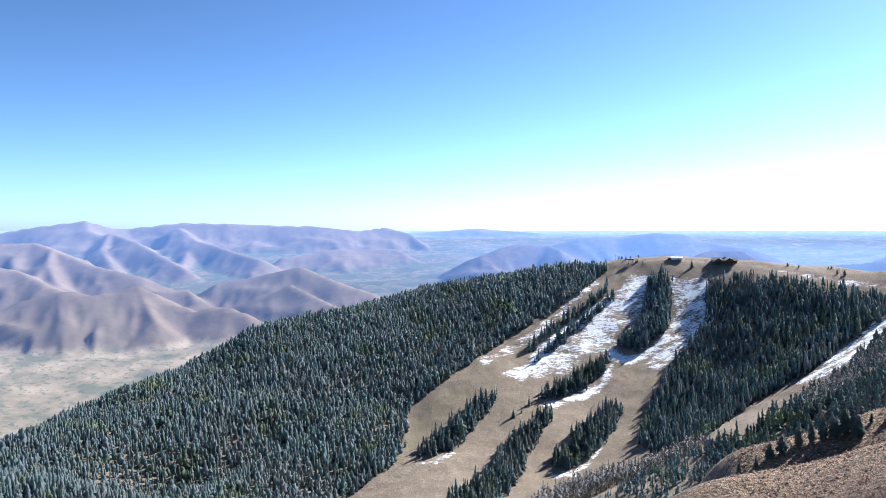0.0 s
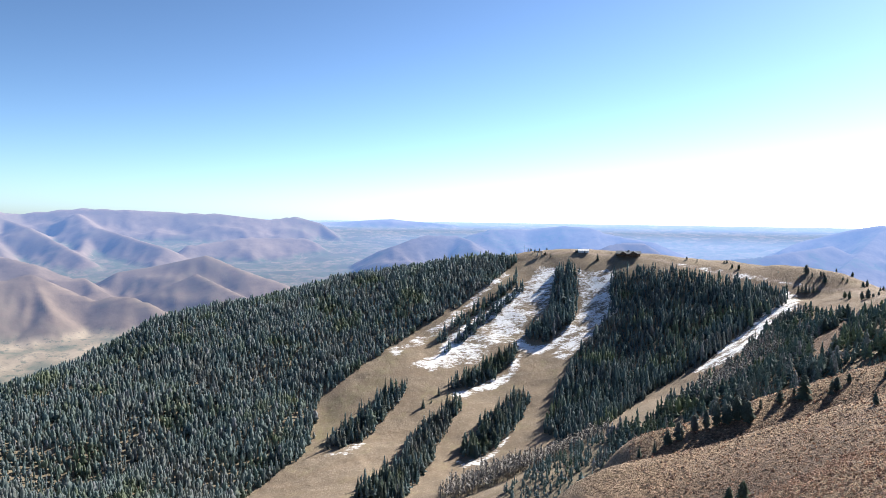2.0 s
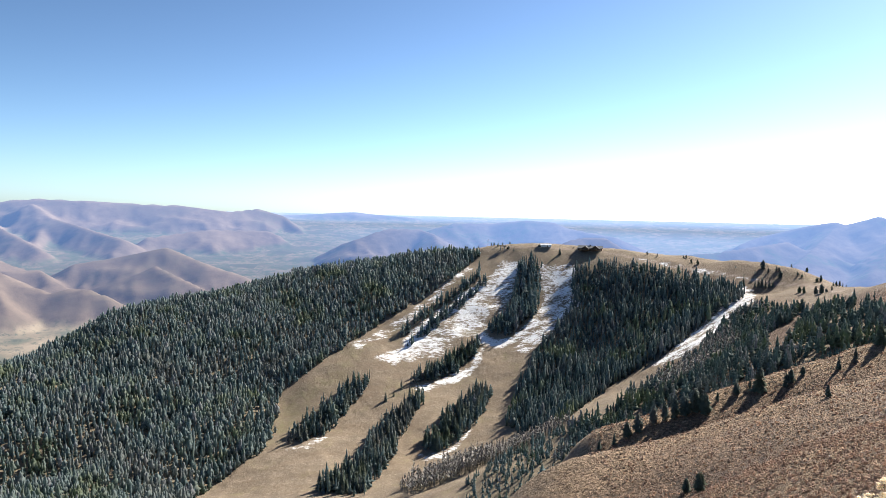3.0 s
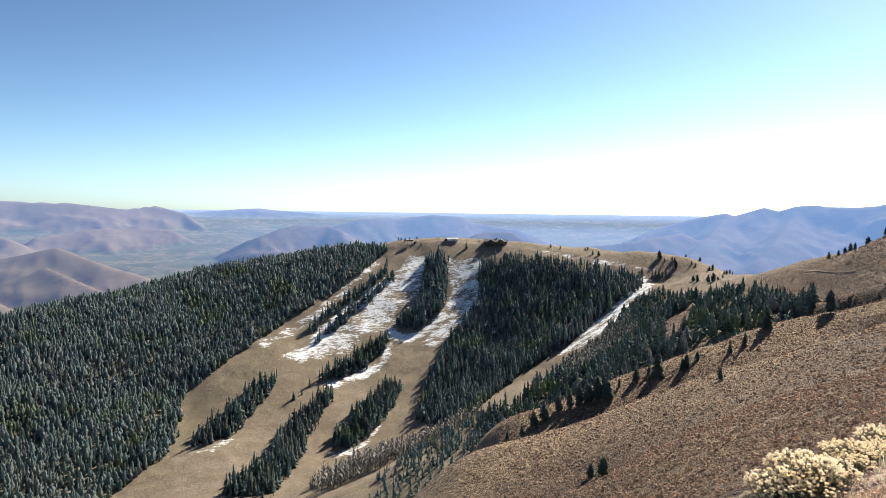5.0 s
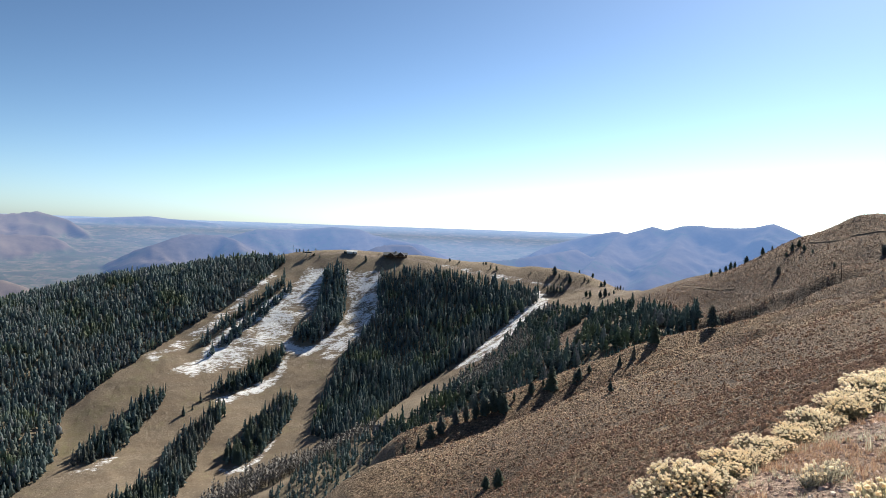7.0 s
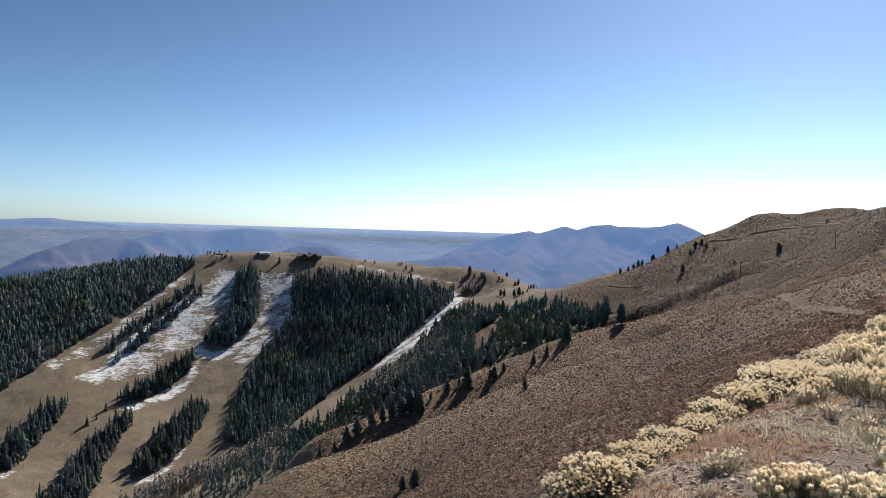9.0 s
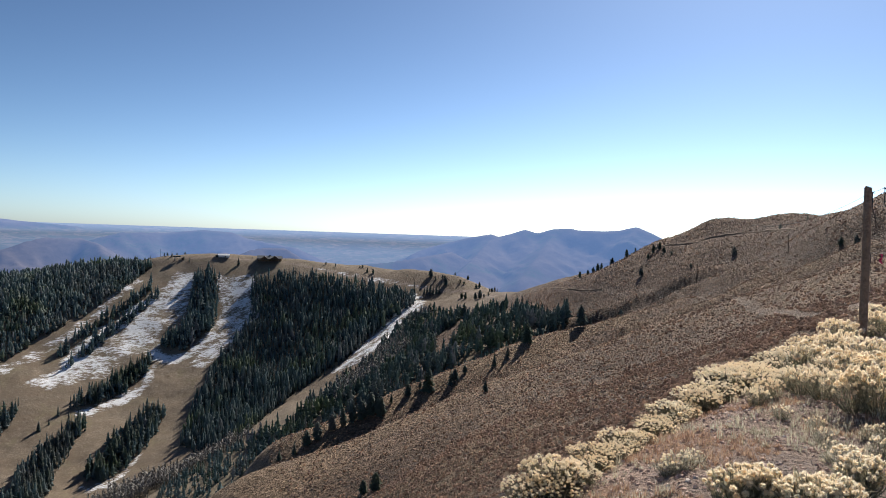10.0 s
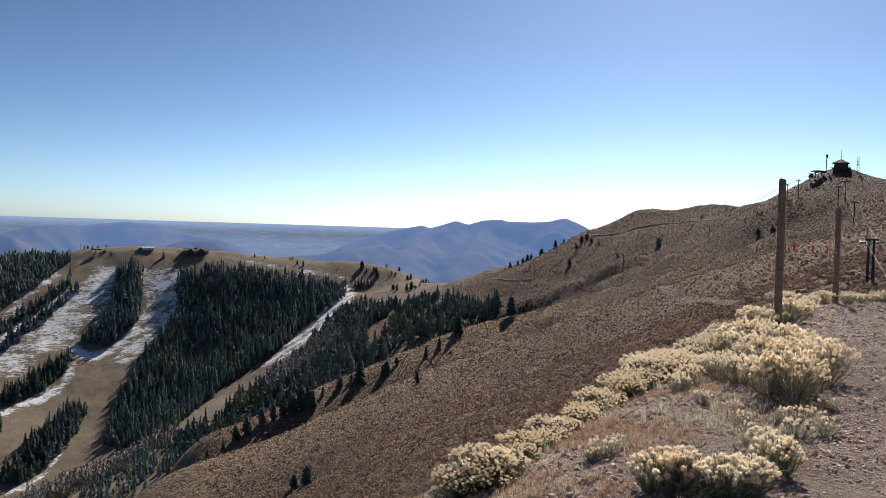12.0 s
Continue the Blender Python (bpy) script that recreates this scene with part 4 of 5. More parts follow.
lone = np.random.RandomState(77)
for trees, kinds in ((SPUR_TREES, (2, 2, 1)), (HILL_TREES, (4, 2, 4)), (RIDGE_TREES, (4, 2)), (SADDLE_TREES, (1, 0, 2)), (KNOLL_TREES, (2, 1)), (RUN_TREES, (0, 3))):
    for x, y, tall in trees:
        plant(kinds[lone.randint(len(kinds))], x, y, max(tall, 2.5) * lone.uniform(0.85, 1.15), lone.uniform(0.9, 1.45))
for k in ("low", "s5", "s6", "s7"):
    xs, ys = scatter(STANDS[k], 6.4, 80 + len(k) + ord(k[-1]))
    for x, y in zip(xs, ys):
        plant((0, 1, 3)[lone.randint(3)], x, y, lone.uniform(11, 19), lone.uniform(0.85, 1.15))

# ---- buildings on the ridge ----
M_LOG = mat_plain("dark_log_wall", (0.07, 0.045, 0.03), (0.13, 0.085, 0.055), 3.0, 0.85)
M_ROOF = mat_plain("grey_shingle_roof", (0.07, 0.075, 0.085), (0.15, 0.155, 0.165), 2.5, 0.75)
M_STONE = mat_plain("stone_chimney", (0.2, 0.18, 0.16), (0.34, 0.31, 0.28), 4.0, 0.9)
M_WHITE = mat_plain("pale_metal_roof", (0.6, 0.61, 0.62), (0.75, 0.76, 0.78), 1.0, 0.5)
M_STEEL = mat_plain("galvanised_steel", (0.2, 0.21, 0.22), (0.34, 0.35, 0.36), 4.0, 0.55, 0.6)
M_DARKSTEEL = mat_plain("dark_painted_steel", (0.03, 0.035, 0.035), (0.07, 0.075, 0.075), 4.0, 0.6)
M_GLASS = mat_plain("window_glass", (0.02, 0.025, 0.03), (0.04, 0.045, 0.05), 1.0, 0.1)


def gable(cx, cy, w, d, wall, rise, over=0.6, axis="x"):
    """Wall block and two roof slabs with thickness, ridge along the axis."""
    walls = joined(box_np(cx, cy, wall / 2, w, d, wall))
    h = (d if axis == "x" else w) / 2
    tri = []
    for s in (-1, 1):
        e = (w if axis == "x" else d) / 2 - 0.15
        v = [(s * e, -h, wall), (s * e, h, wall), (s * e, 0, wall + rise), (s * (e - 0.3), -h, wall), (s * (e - 0.3), h, wall), (s * (e - 0.3), 0, wall + rise)]
        v = [(x, y, z) if axis == "x" else (y, x, z) for x, y, z in v]
        tri.append((np.array(v) + (cx, cy, -0.02), np.array([(0, 1, 2), (3, 5, 4), (0, 2, 5), (0, 5, 3), (1, 4, 5), (1, 5, 2), (0, 3, 4), (0, 4, 1)])))
    walls = joined(walls, *tri)
    slabs = []
    for s in (-1, 1):
        l = (w if axis == "x" else d) / 2 + over
        k = rise / h
        y1, z1 = s * (h + over), wall - over * k
        v = []
        for t in (0, 0.35):
            v += [(-l, 0, wall + rise + t), (l, 0, wall + rise + t), (l, y1, z1 + t), (-l, y1, z1 + t)]
        v = [(x, y, z) if axis == "x" else (y, x, z) for x, y, z in v]
        slabs.append((np.array(v) + (cx, cy, 0.03), np.array([(0, 1, 2), (0, 2, 3), (4, 6, 5), (4, 7, 6), (0, 4, 5), (0, 5, 1), (1, 5, 6), (1, 6, 2), (2, 6, 7), (2, 7, 3), (3, 7, 4), (3, 4, 0)])))
    return walls, slabs


def ski_lodge(x, y):
    ob = thing("ski_lodge", "dark timber ski lodge with shingled gable roofs on the ridge", "lodge", at=pose(x, y, on_ground(x, y, 0.8), 0, 0, -22))
    for i, (cx, cy, w, d, wall, rise, axis) in enumerate(((-7, 2, 15, 12, 3.0, 3.0, "x"), (7, 2, 15, 11, 3.2, 2.5, "x"), (-6, -3, 8, 9, 2.9, 2.8, "y"), (6.5, -3, 9, 9, 3.0, 3.2, "y"))):
        walls, slabs = gable(cx, cy, w, d, wall, rise, 0.9, axis)
        w_ob = part("wall", walls, M_LOG, ob)
        for s in slabs:
            part("roof", s, M_ROOF, ob)
    for cx in (-8.5, -6, -3.5, 4, 6.5, 9):
        win = part("window", box_np(cx, -7.55, 1.9, 1.7, 0.12, 1.5), M_GLASS, ob)
    part("chimney", joined(box_np(0.3, 2.2, 3.6, 1.9, 1.7, 7.2), box_np(0.3, 2.2, 7.2, 2.2, 2.0, 0.3)), M_STONE, ob, "pale stone chimney")
    part("deck", joined(box_np(0, -9.8, 1.3, 27, 5, 0.3), *[box_np(-13 + 3.25 * k, -12.1, 0.2, 0.3, 0.3, 2.2) for k in range(9)]), M_LOG, ob)
    part("railing", joined(box_np(0, -12.2, 2.4, 27, 0.12, 0.14), *[box_np(-13.3 + 1.9 * k, -12.2, 1.9, 0.1, 0.1, 1.0) for k in range(15)]), M_LOG, ob)


def shed(x, y):
    ob = thing("lift_shed", "low shed with a bright pale metal roof on the ridge", "shed", at=pose(x, y, on_ground(x, y, 0.4), 0, 0, -15))
    walls, slabs = gable(1.5, 0, 13, 6, 2.4, 1.3, 0.5)
    part("wall", walls, M_WHITE, ob)
    for s in slabs:
        part("roof", s, M_WHITE, ob, "pale sheet metal roof")
    part("door", box_np(3.2, -3.05, 1.1, 1.1, 0.1, 2.0), M_DARKSTEEL, ob)
    part("lean_to", joined(box_np(-6.8, 0, 1.2, 3.4, 3.4, 2.4), box_np(-6.8, 0, 2.5, 3.9, 4.0, 0.25)), M_DARKSTEEL, ob)


def lift_station(x, y, s, turn, label):
    ob = thing("lift_station", label, "lift station", at=pose(x, y, on_ground(x, y, 0.3), 0, 0, turn) @ Matrix.Scale(s, 4))
    part("roof", joined(box_np(0, 0, 4.6, 9, 4, 0.8), box_np(0, 0, 5.2, 7.5, 3, 0.5)), M_DARKSTEEL, ob)
    for sx in (-2.5, 2.5):
        part("leg", joined(box_np(sx, 0, 2.1, 0.7, 0.7, 4.4), box_np(sx, 0, 0.2, 1.4, 1.4, 0.5)), M_STEEL, ob)
    a = np.linspace(0, 2 * math.pi, 25)
    part("bull_wheel", tube_np([(1.9 * math.cos(q), 1.9 * math.sin(q), 3.9) for q in a], 0.12, 6), M_STEEL, ob)
    part("booth", joined(box_np(6.5, 1.5, 1.4, 2.4, 2.4, 2.8), box_np(6.5, 1.5, 2.9, 3.0, 3.0, 0.2)), M_LOG, ob, "small dark operator's booth")


ski_lodge(*LODGE)
shed(*SHED)
lift_station(*STATION, 1.0, -20, "dark chairlift top station among small trees")
mast = thing("radio_mast", "thin steel radio mast on the knoll", "mast", at=pose(*MAST, on_ground(*MAST, 0.3)))
part("pole", tube_np([(0, 0, 0), (0, 0, 10)], [0.22, 0.12], 6), M_STEEL, mast)
part("antenna", joined(box_np(0, 0, 9.3, 1.4, 0.12, 0.12), box_np(0, 0, 8.2, 1.0, 0.12, 0.12)), M_STEEL, mast)

# ---- poles, lifts and lookout on the near hill ----
M_POLE = mat_plain("weathered_pole", (0.1, 0.075, 0.055), (0.2, 0.155, 0.12), 5.0, 0.9, 0.0, 0.02)
M_CABLE = mat_plain("bright_steel_rope", (0.3, 0.3, 0.3), (0.42, 0.42, 0.42), 3.0, 0.6, 0.3)


def utility_pole(x, y, tall, turn):
    ob = thing("utility_pole", "weathered wooden power pole with a crossarm on the hillside", "utility pole", "power poles", pose(x, y, on_ground(x, y, 0.4), 0, 1, turn))
    part("pole", tube_np([(0, 0, 0), (0, 0, tall)], [0.2, 0.14], 8), M_POLE, ob)
    part("crossarm", box_np(0, 0.2, tall - 0.9, 2.2, 0.14, 0.18), M_POLE, ob)
    for sx in (-0.9, 0, 0.9):
        part("insulator", tube_np([(sx, 0.2, tall - 0.8), (sx, 0.2, tall - 0.5)], 0.07, 6), M_STEEL, ob)


for p, tall, turn in ((POLE_A, 11.0, 50), (POLE_B, 10.5, 50), (POLE_C, 10.5, 45)):
    utility_pole(*p, tall, turn)


def lift_tower(x, y, tall, arm, turn, label="steel chairlift tower with a crossarm", girth=1.0, twin=0.0):
    ob = thing("lift_tower", label, "lift tower", "chairlift towers", pose(x, y, on_ground(x, y, 0.3), 0, 0, turn))
    for off in ((-twin / 2, twin / 2) if twin else (0.0,)):
        part("column", tube_np([(off, 0, 0), (off, 0, tall)], [0.26 * girth, 0.2 * girth], 8), M_DARKSTEEL, ob)
    part("crossarm", box_np(0, 0, tall, arm, 0.28 * girth, 0.3 * girth), M_DARKSTEEL, ob)
    for s in (-1, 1):
        part("sheave_train", joined(*[tube_np([(s * arm / 2 - 0.1, q, tall - 0.3), (s * arm / 2 + 0.1, q * girth, tall - 0.3)], 0.2 * girth, 8) for q in (-0.6, -0.2, 0.2, 0.6)]), M_STEEL, ob)
    c = math.cos(radians(turn)), math.sin(radians(turn))
    z = on_ground(x, y, 0.3) + tall - 0.1
    return [(x + s * arm / 2 * c[0], y + s * arm / 2 * c[1], z) for s in (-1, 1)]


def sagging(a, b, sag, n=14):
    a, b = np.array(a, float), np.array(b, float)
    return [tuple(a + (b - a) * t - np.array((0, 0, 4 * sag * t * (1 - t)))) for t in np.linspace(0, 1, n)]


def rope_between(points, sags, radius, label):
    line = []
    for a, b, s in zip(points[:-1], points[1:], sags):
        line += sagging(a, b, s)[(1 if line else 0):]
    ob = part("haul_rope", tube_np(line, radius, 5), M_CABLE, None, label, True)
    tagged(ob, category="cable", group="haul ropes")
    return line


def chair(at, turn):
    ob = thing("lift_chair", "empty steel chairlift chair hanging from its rope", "lift chair", "lift chairs", pose(*at, 0, 0, turn))
    part("hanger", tube_np([(0, 0, 0), (0.1, 0, -0.9), (0, 0, -1.7)], 0.05, 5), M_DARKSTEEL, ob)
    part("seat", box_np(0, 0.1, -2.2, 1.1, 0.5, 0.08), M_DARKSTEEL, ob)
    part("backrest", box_np(0, 0.38, -1.9, 1.1, 0.08, 0.5), M_DARKSTEEL, ob)
    part("side_frame", joined(tube_np([(-0.55, 0.3, -1.65), (0.55, 0.3, -1.65)], 0.04, 4), tube_np([(-0.55, 0.3, -1.65), (-0.55, 0, -2.2)], 0.04, 4), tube_np([(0.55, 0.3, -1.65), (0.55, 0, -2.2)], 0.04, 4)), M_DARKSTEEL, ob)


near_t = lift_tower(*TOWER_NEAR, 4.6, 1.3, -32, "short twin-post chairlift tower above the brush", 0.6, 0.55)
mid_t = lift_tower(*TOWER_MID, 9.5, 4.2, -32)
far_t = lift_tower(*TOWER_FAR, 9.5, 4.2, -32)
side_t = lift_tower(*TOWER_SIDE, 9.0, 3.6, -20)
hx, hy = HUT
top_z = on_ground(hx, hy) + 4.0
foot = [(62.6, 25.6, EYE - 4.9), (63.4, 24.2, EYE - 4.0)]
for k in range(2):
    rope_between([far_t[k], mid_t[k], near_t[k], foot[k]], (0.4, 1.2, 0.05), 0.021, "bright steel haul rope sagging between lift towers")
    rope_between([(hx + 3 * k, hy - 3 * k, top_z), side_t[k]], (4.0,), 0.026, "bright steel haul rope hanging from the summit station")
up_z = on_ground(*LOOKOUT)
lift_station(hx, hy, 0.75, 150, "dark chairlift summit station below the lookout")
sky_a = lift_tower(*SKY_A, 8.0, 5.0, 20)
sky_b = lift_tower(*SKY_B, 8.0, 5.0, 20)
low_x, low_y = 455.0, 338.0
line = rope_between([(hx, hy, top_z + 1), sky_b[0], sky_a[0], (low_x, low_y, on_ground(low_x, low_y) + 9)], (0.5, 0.3, 6.0), 0.09, "thin steel haul rope against the sky")
for k in (len(line) - 3, len(line) - 5, len(line) - 8, len(line) - 9, len(line) - 11):
    chair(line[k], 30)
chair((110.0, 62.0, on_ground(110, 62) + 6.5), 20)


def lookout(x, y):
    ob = thing("lookout_house", "small dark lookout house with a hipped roof on the summit", "lookout", at=pose(x, y, on_ground(x, y, 0.5), 0, 0, 20) @ Matrix.Scale(0.86, 4))
    part("wall", joined(box_np(0, 0, 2.4, 8, 7, 4.8), box_np(0, -3.6, 3.2, 7.4, 0.2, 1.4)), M_LOG, ob)
    v = np.array([(-5.2, -4.7, 4.8), (5.2, -4.7, 4.8), (5.2, 4.7, 4.8), (-5.2, 4.7, 4.8), (-1, 0, 7.4), (1, 0, 7.4), (-5.2, -4.7, 4.5), (5.2, -4.7, 4.5), (5.2, 4.7, 4.5), (-5.2, 4.7, 4.5)])
    part("roof", (v, np.array([(0, 1, 5), (0, 5, 4), (2, 3, 4), (2, 4, 5), (1, 2, 5), (3, 0, 4), (6, 8, 7), (6, 9, 8), (0, 6, 7), (0, 7, 1), (1, 7, 8), (1, 8, 2), (2, 8, 9), (2, 9, 3), (3, 9, 6), (3, 6, 0)])), M_ROOF, ob)
    part("deck", joined(box_np(0, 0, 1.6, 13, 10, 0.3), box_np(0, -5, 2.5, 13, 0.12, 0.12), *[box_np(-6.3 + 1.8 * k, -5, 2.0, 0.1, 0.1, 1.0) for k in range(8)]), M_LOG, ob)
    ant = part("antenna_mast", tube_np([(0.5, 0, 7), (0.5, 0, 13)], 0.14, 6), M_STEEL, ob)
    part("antenna", joined(box_np(0.5, 0, 11.4, 3.0, 0.12, 0.12), box_np(-0.6, 0, 12.2, 0.1, 0.1, 1.7), box_np(1.6, 0, 12.2, 0.1, 0.1, 1.7)), M_STEEL, ant)


lookout(*LOOKOUT)
dish = thing("dish_mast", "pole with a round antenna dish beside the lookout", "mast", at=pose(LOOKOUT[0] - 3, LOOKOUT[1] + 6.5, on_ground(LOOKOUT[0] - 3, LOOKOUT[1] + 6.5, 0.3)))
part("pole", tube_np([(0, 0, 0), (0, 0, 9.5)], 0.25, 6), M_STEEL, dish)
part("dish", tube_np([(0, -0.3, 9.0), (0, 0, 9.0), (0, 0.25, 9.0)], [1.1, 0.9, 0.1], 12), M_DARKSTEEL, dish)
pyl = thing("lattice_pylon", "slim steel pylon with crossarms on the summit", "pylon", at=pose(*PYLON, on_ground(*PYLON, 0.3), 0, 0, 30))
part("column", joined(*[tube_np([(sx, sy, 0), (sx * 0.5, sy * 0.5, 9)], 0.09, 4) for sx in (-0.6, 0.6) for sy in (-0.6, 0.6)], *[box_np(0, 0, 1.5 + 1.5 * k, 0.9, 0.9, 0.1) for k in range(5)]), M_STEEL, pyl)
part("crossarm", box_np(0, 0, 6.5, 5.5, 0.2, 0.25), M_STEEL, pyl)
part("crossarm", box_np(0, 0, 4.4, 6.5, 0.2, 0.25), M_STEEL, pyl)

# ---- posts and flagged rope by the road ----


def by(az, r):
    return r * math.sin(radians(az)), r * math.cos(radians(az))


M_POST = mat_plain("weathered_post_wood", (0.16, 0.112, 0.08), (0.32, 0.235, 0.175), 14.0, 0.9, 0.0, 0.01)


def wooden_post(x, y, tall, lean):
    g = np.random.RandomState(int(x * 10))
    n = 12
    v, f = tube_np([(0, 0, -0.4), (0, 0, 0.3), (0.01, 0, tall * 0.5), (0, 0.01, tall - 0.03), (0, 0, tall)], [0.083, 0.08, 0.075, 0.07, 0.062], n)
    v = v * (1 + 0.02 * g.normal(size=(len(v), 1)) * np.array((1, 1, 0)))
    ob = part("wooden_post", (v, f), M_POST, None, "tall weathered round timber post beside the gravel road", True)
    ob.matrix_basis = pose(x, y, on_ground(x, y), 0, lean, 30)
    tagged(ob, category="post", group="timber posts")
    return ob


p1, p2 = by(60.5, 17.4), by(63.85, 24.0)
wooden_post(*p1, 2.98, 0.6)
wooden_post(*p2, 2.6, 0.2)
M_FLAG = mat_plain("fluorescent_pink_tape", (0.8, 0.06, 0.14), (0.9, 0.1, 0.2), 8.0, 0.6)
M_CORD = mat_plain("thin_cord", (0.25, 0.22, 0.2), (0.35, 0.3, 0.27), 8.0, 0.8)
g1, g2 = on_ground(*p1), on_ground(*p2)
end = by(69.5, 36.0)
cord = sagging((*p1, g1 + 1.72), (*p2, g2 + 1.56), 0.02, 12) + sagging((*p2, g2 + 1.56), (*end, on_ground(*end) + 1.5), 0.06, 10)[1:]
rope = thing("flagged_rope", "thin boundary rope with pink flagging tape tied along it", "rope")
part("rope", tube_np(cord, 0.006, 4), M_CORD, rope)
for t in (0.2, 0.5, 0.77, 0.97, 1.3, 1.7):
    a, b, s = (np.array(cord[0]), np.array(cord[11]), t) if t < 1 else (np.array(cord[11]), np.array(cord[-1]), t - 1)
    q = a + (b - a) * s - (0, 0, 0.02)
    g = np.random.RandomState(int(t * 100))
    v = []
    for k in range(6):
        w = 0.027 + 0.009 * math.sin(k * 1.7 + t * 9)
        off = np.array((0.02 * math.sin(k * 1.3 + t * 5), 0.02 * math.cos(k * 1.9), -0.042 * k))
        v += [q + off + (-w, 0.3 * w, 0), q + off + (w, -0.3 * w, 0), q + off + (w, -0.3 * w + 0.004, 0), q + off + (-w, 0.3 * w + 0.004, 0)]
    f = []
    for k in range(5):
        for c in range(4):
            i0, i1 = k * 4 + c, k * 4 + (c + 1) % 4
            f += [(i0, i1, i1 + 4), (i0, i1 + 4, i0 + 4)]
    part("flag", (np.array(v), np.array(f)), M_FLAG, rope, "pink flagging tape")

# ---- rabbitbrush ----


def leafy(name, a, b, scale, through, rough=0.7, per_island=False, gold=None):
    """A thin, light-passing plant material."""
    n = Nodes(name, rough)
    c = n.ramp(n.island() if per_island else n.noise(scale, 4, 0.6), (0.1, a), (0.9, b))
    if gold:
        c = n.mix(n.step(n.random(), 0.3, 1.0, 0.0, 0.4), c, gold)
    n.color(c)
    return thin(n, c, through)


M_TUFT = leafy("cream_seed_heads", (0.99, 0.87, 0.67), (0.99, 0.93, 0.8), 20, 0.66, 0.9, True, (0.97, 0.8, 0.54))
M_STEM = leafy("grey_green_stems", (0.15, 0.14, 0.095), (0.27, 0.25, 0.17), 15, 0.2)
# darker leaf copy for the rim bushes: their shaded near side in the colour
M_SHADELEAF = leafy("shaded_grey_green_leaves", (0.13, 0.122, 0.085), (0.28, 0.26, 0.18), 9, 0.3, 0.8, True)
M_BLADE = leafy("grey_green_leaves", (0.24, 0.225, 0.155), (0.5, 0.46, 0.33), 9, 0.35, 0.8, True)
M_GREYLEAF = leafy("pale_grey_green_leaves", (0.34, 0.32, 0.25), (0.58, 0.54, 0.44), 9, 0.45, 0.8, True)


def tuft(g, p, d, size):
    """A fluffy seed head: a soft egg with fine bristles standing out all round."""
    d = d / np.linalg.norm(d)
    s = np.cross(d, (0.3, 0.5, 0.8))
    s /= np.linalg.norm(s)
    t = np.cross(d, s)
    v = [p - d * size * 0.26]
    for h, r in ((-0.1, 0.24), (0.16, 0.19)):
        o = g.uniform(0, 6.28)
        for k in range(6):
            a = o + k * 1.0472
            v.append(p + d * size * (h + g.uniform(-0.05, 0.05)) + (s * math.cos(a) + t * math.sin(a)) * r * g.uniform(0.86, 1.12) * size)
    v.append(p + d * size * g.uniform(0.3, 0.36))
    f = [(0, 1 + (k + 1) % 6, 1 + k) for k in range(6)] + [(13, 7 + k, 7 + (k + 1) % 6) for k in range(6)]
    for k in range(6):
        a, b = 1 + k, 1 + (k + 1) % 6
        f += [(a, b, b + 6), (a, b + 6, a + 6)]
    n = 54
    k = np.arange(n) + 0.5
    ph, th = np.arccos(1 - 1.75 * k / n), 2.39996 * k + g.uniform(0, 6.28)
    way = np.cos(ph)[:, None] * d * 1.22 + np.sin(ph)[:, None] * (np.cos(th)[:, None] * s + np.sin(th)[:, None] * t)
    side = np.cross(way, g.normal(size=(n, 3)))
    side /= np.linalg.norm(side, axis=1)[:, None]
    tip, root = p + way * size * g.uniform(0.4, 0.52, (n, 1)), p + way * size * 0.16
    w = np.stack([root - side * size * 0.085, root + side * size * 0.085, tip], 1).reshape(-1, 3)
    return np.concatenate([np.array(v), w]), np.concatenate([np.array(f), 14 + np.arange(3 * n).reshape(-1, 3)])


def rabbitbrush(seed, tall, wide, heads, size, label, blade=None, share=1.0):
    g = np.random.RandomState(seed)
    ob = thing("rabbitbrush", label, "shrub", "rabbitbrush along the road edge")
    stems, tufts, leaves = [], [], []
    for k in range(heads):
        a, q = g.uniform(0, 6.283), math.sqrt(g.uniform(0, 1))
        up = tall * (1 - 0.3 * q ** 3) * g.uniform(0.8, 1.08)
        tip = np.array((wide * q * math.cos(a), wide * q * math.sin(a), up))
        root = np.array((tip[0] * 0.25, tip[1] * 0.25, -0.03))
        d = (tip - root * 0.5) / np.linalg.norm(tip - root * 0.5)
        if k < heads * share:
            tufts.append(tuft(g, tip, d * 0.5 + np.array((0, 0, 0.5)) + g.normal(size=3) * 0.15, size * g.uniform(0.5, 1.25)))
        if k % 2 == 0:
            mid = (root + tip) / 2 + np.array((tip[0], tip[1], 0)) * 0.18
            stems.append(tube_np([root, mid, tip], [0.006, 0.004, 0.002], 3))
        for _ in range(6):
            w = g.uniform(0.1, 0.88)
            b = root + (tip - root) * w + g.normal(size=3) * 0.02 * (wide + 0.2)
            e = b + (d + g.normal(size=3) * 0.5) * g.uniform(0.04, 0.08)
            s = np.cross(e - b, g.normal(size=3))
            s = s / (np.linalg.norm(s) + 1e-9) * 0.009
            leaves.append((np.array([b - s, b + s, e]), np.array([(0, 1, 2)])))
    tagged(part("stem_tangle", joined(*stems), M_STEM, ob, "thin grey-green stems"), kind="stuff")
    tagged(part("leaf_mass", joined(*leaves), blade or M_BLADE, ob, "narrow grey-green leaves"), kind="stuff")
    tagged(part("seed_head_cover", joined(*tufts), M_TUFT, ob, "fluffy cream seed heads", True), kind="stuff")
    return ob


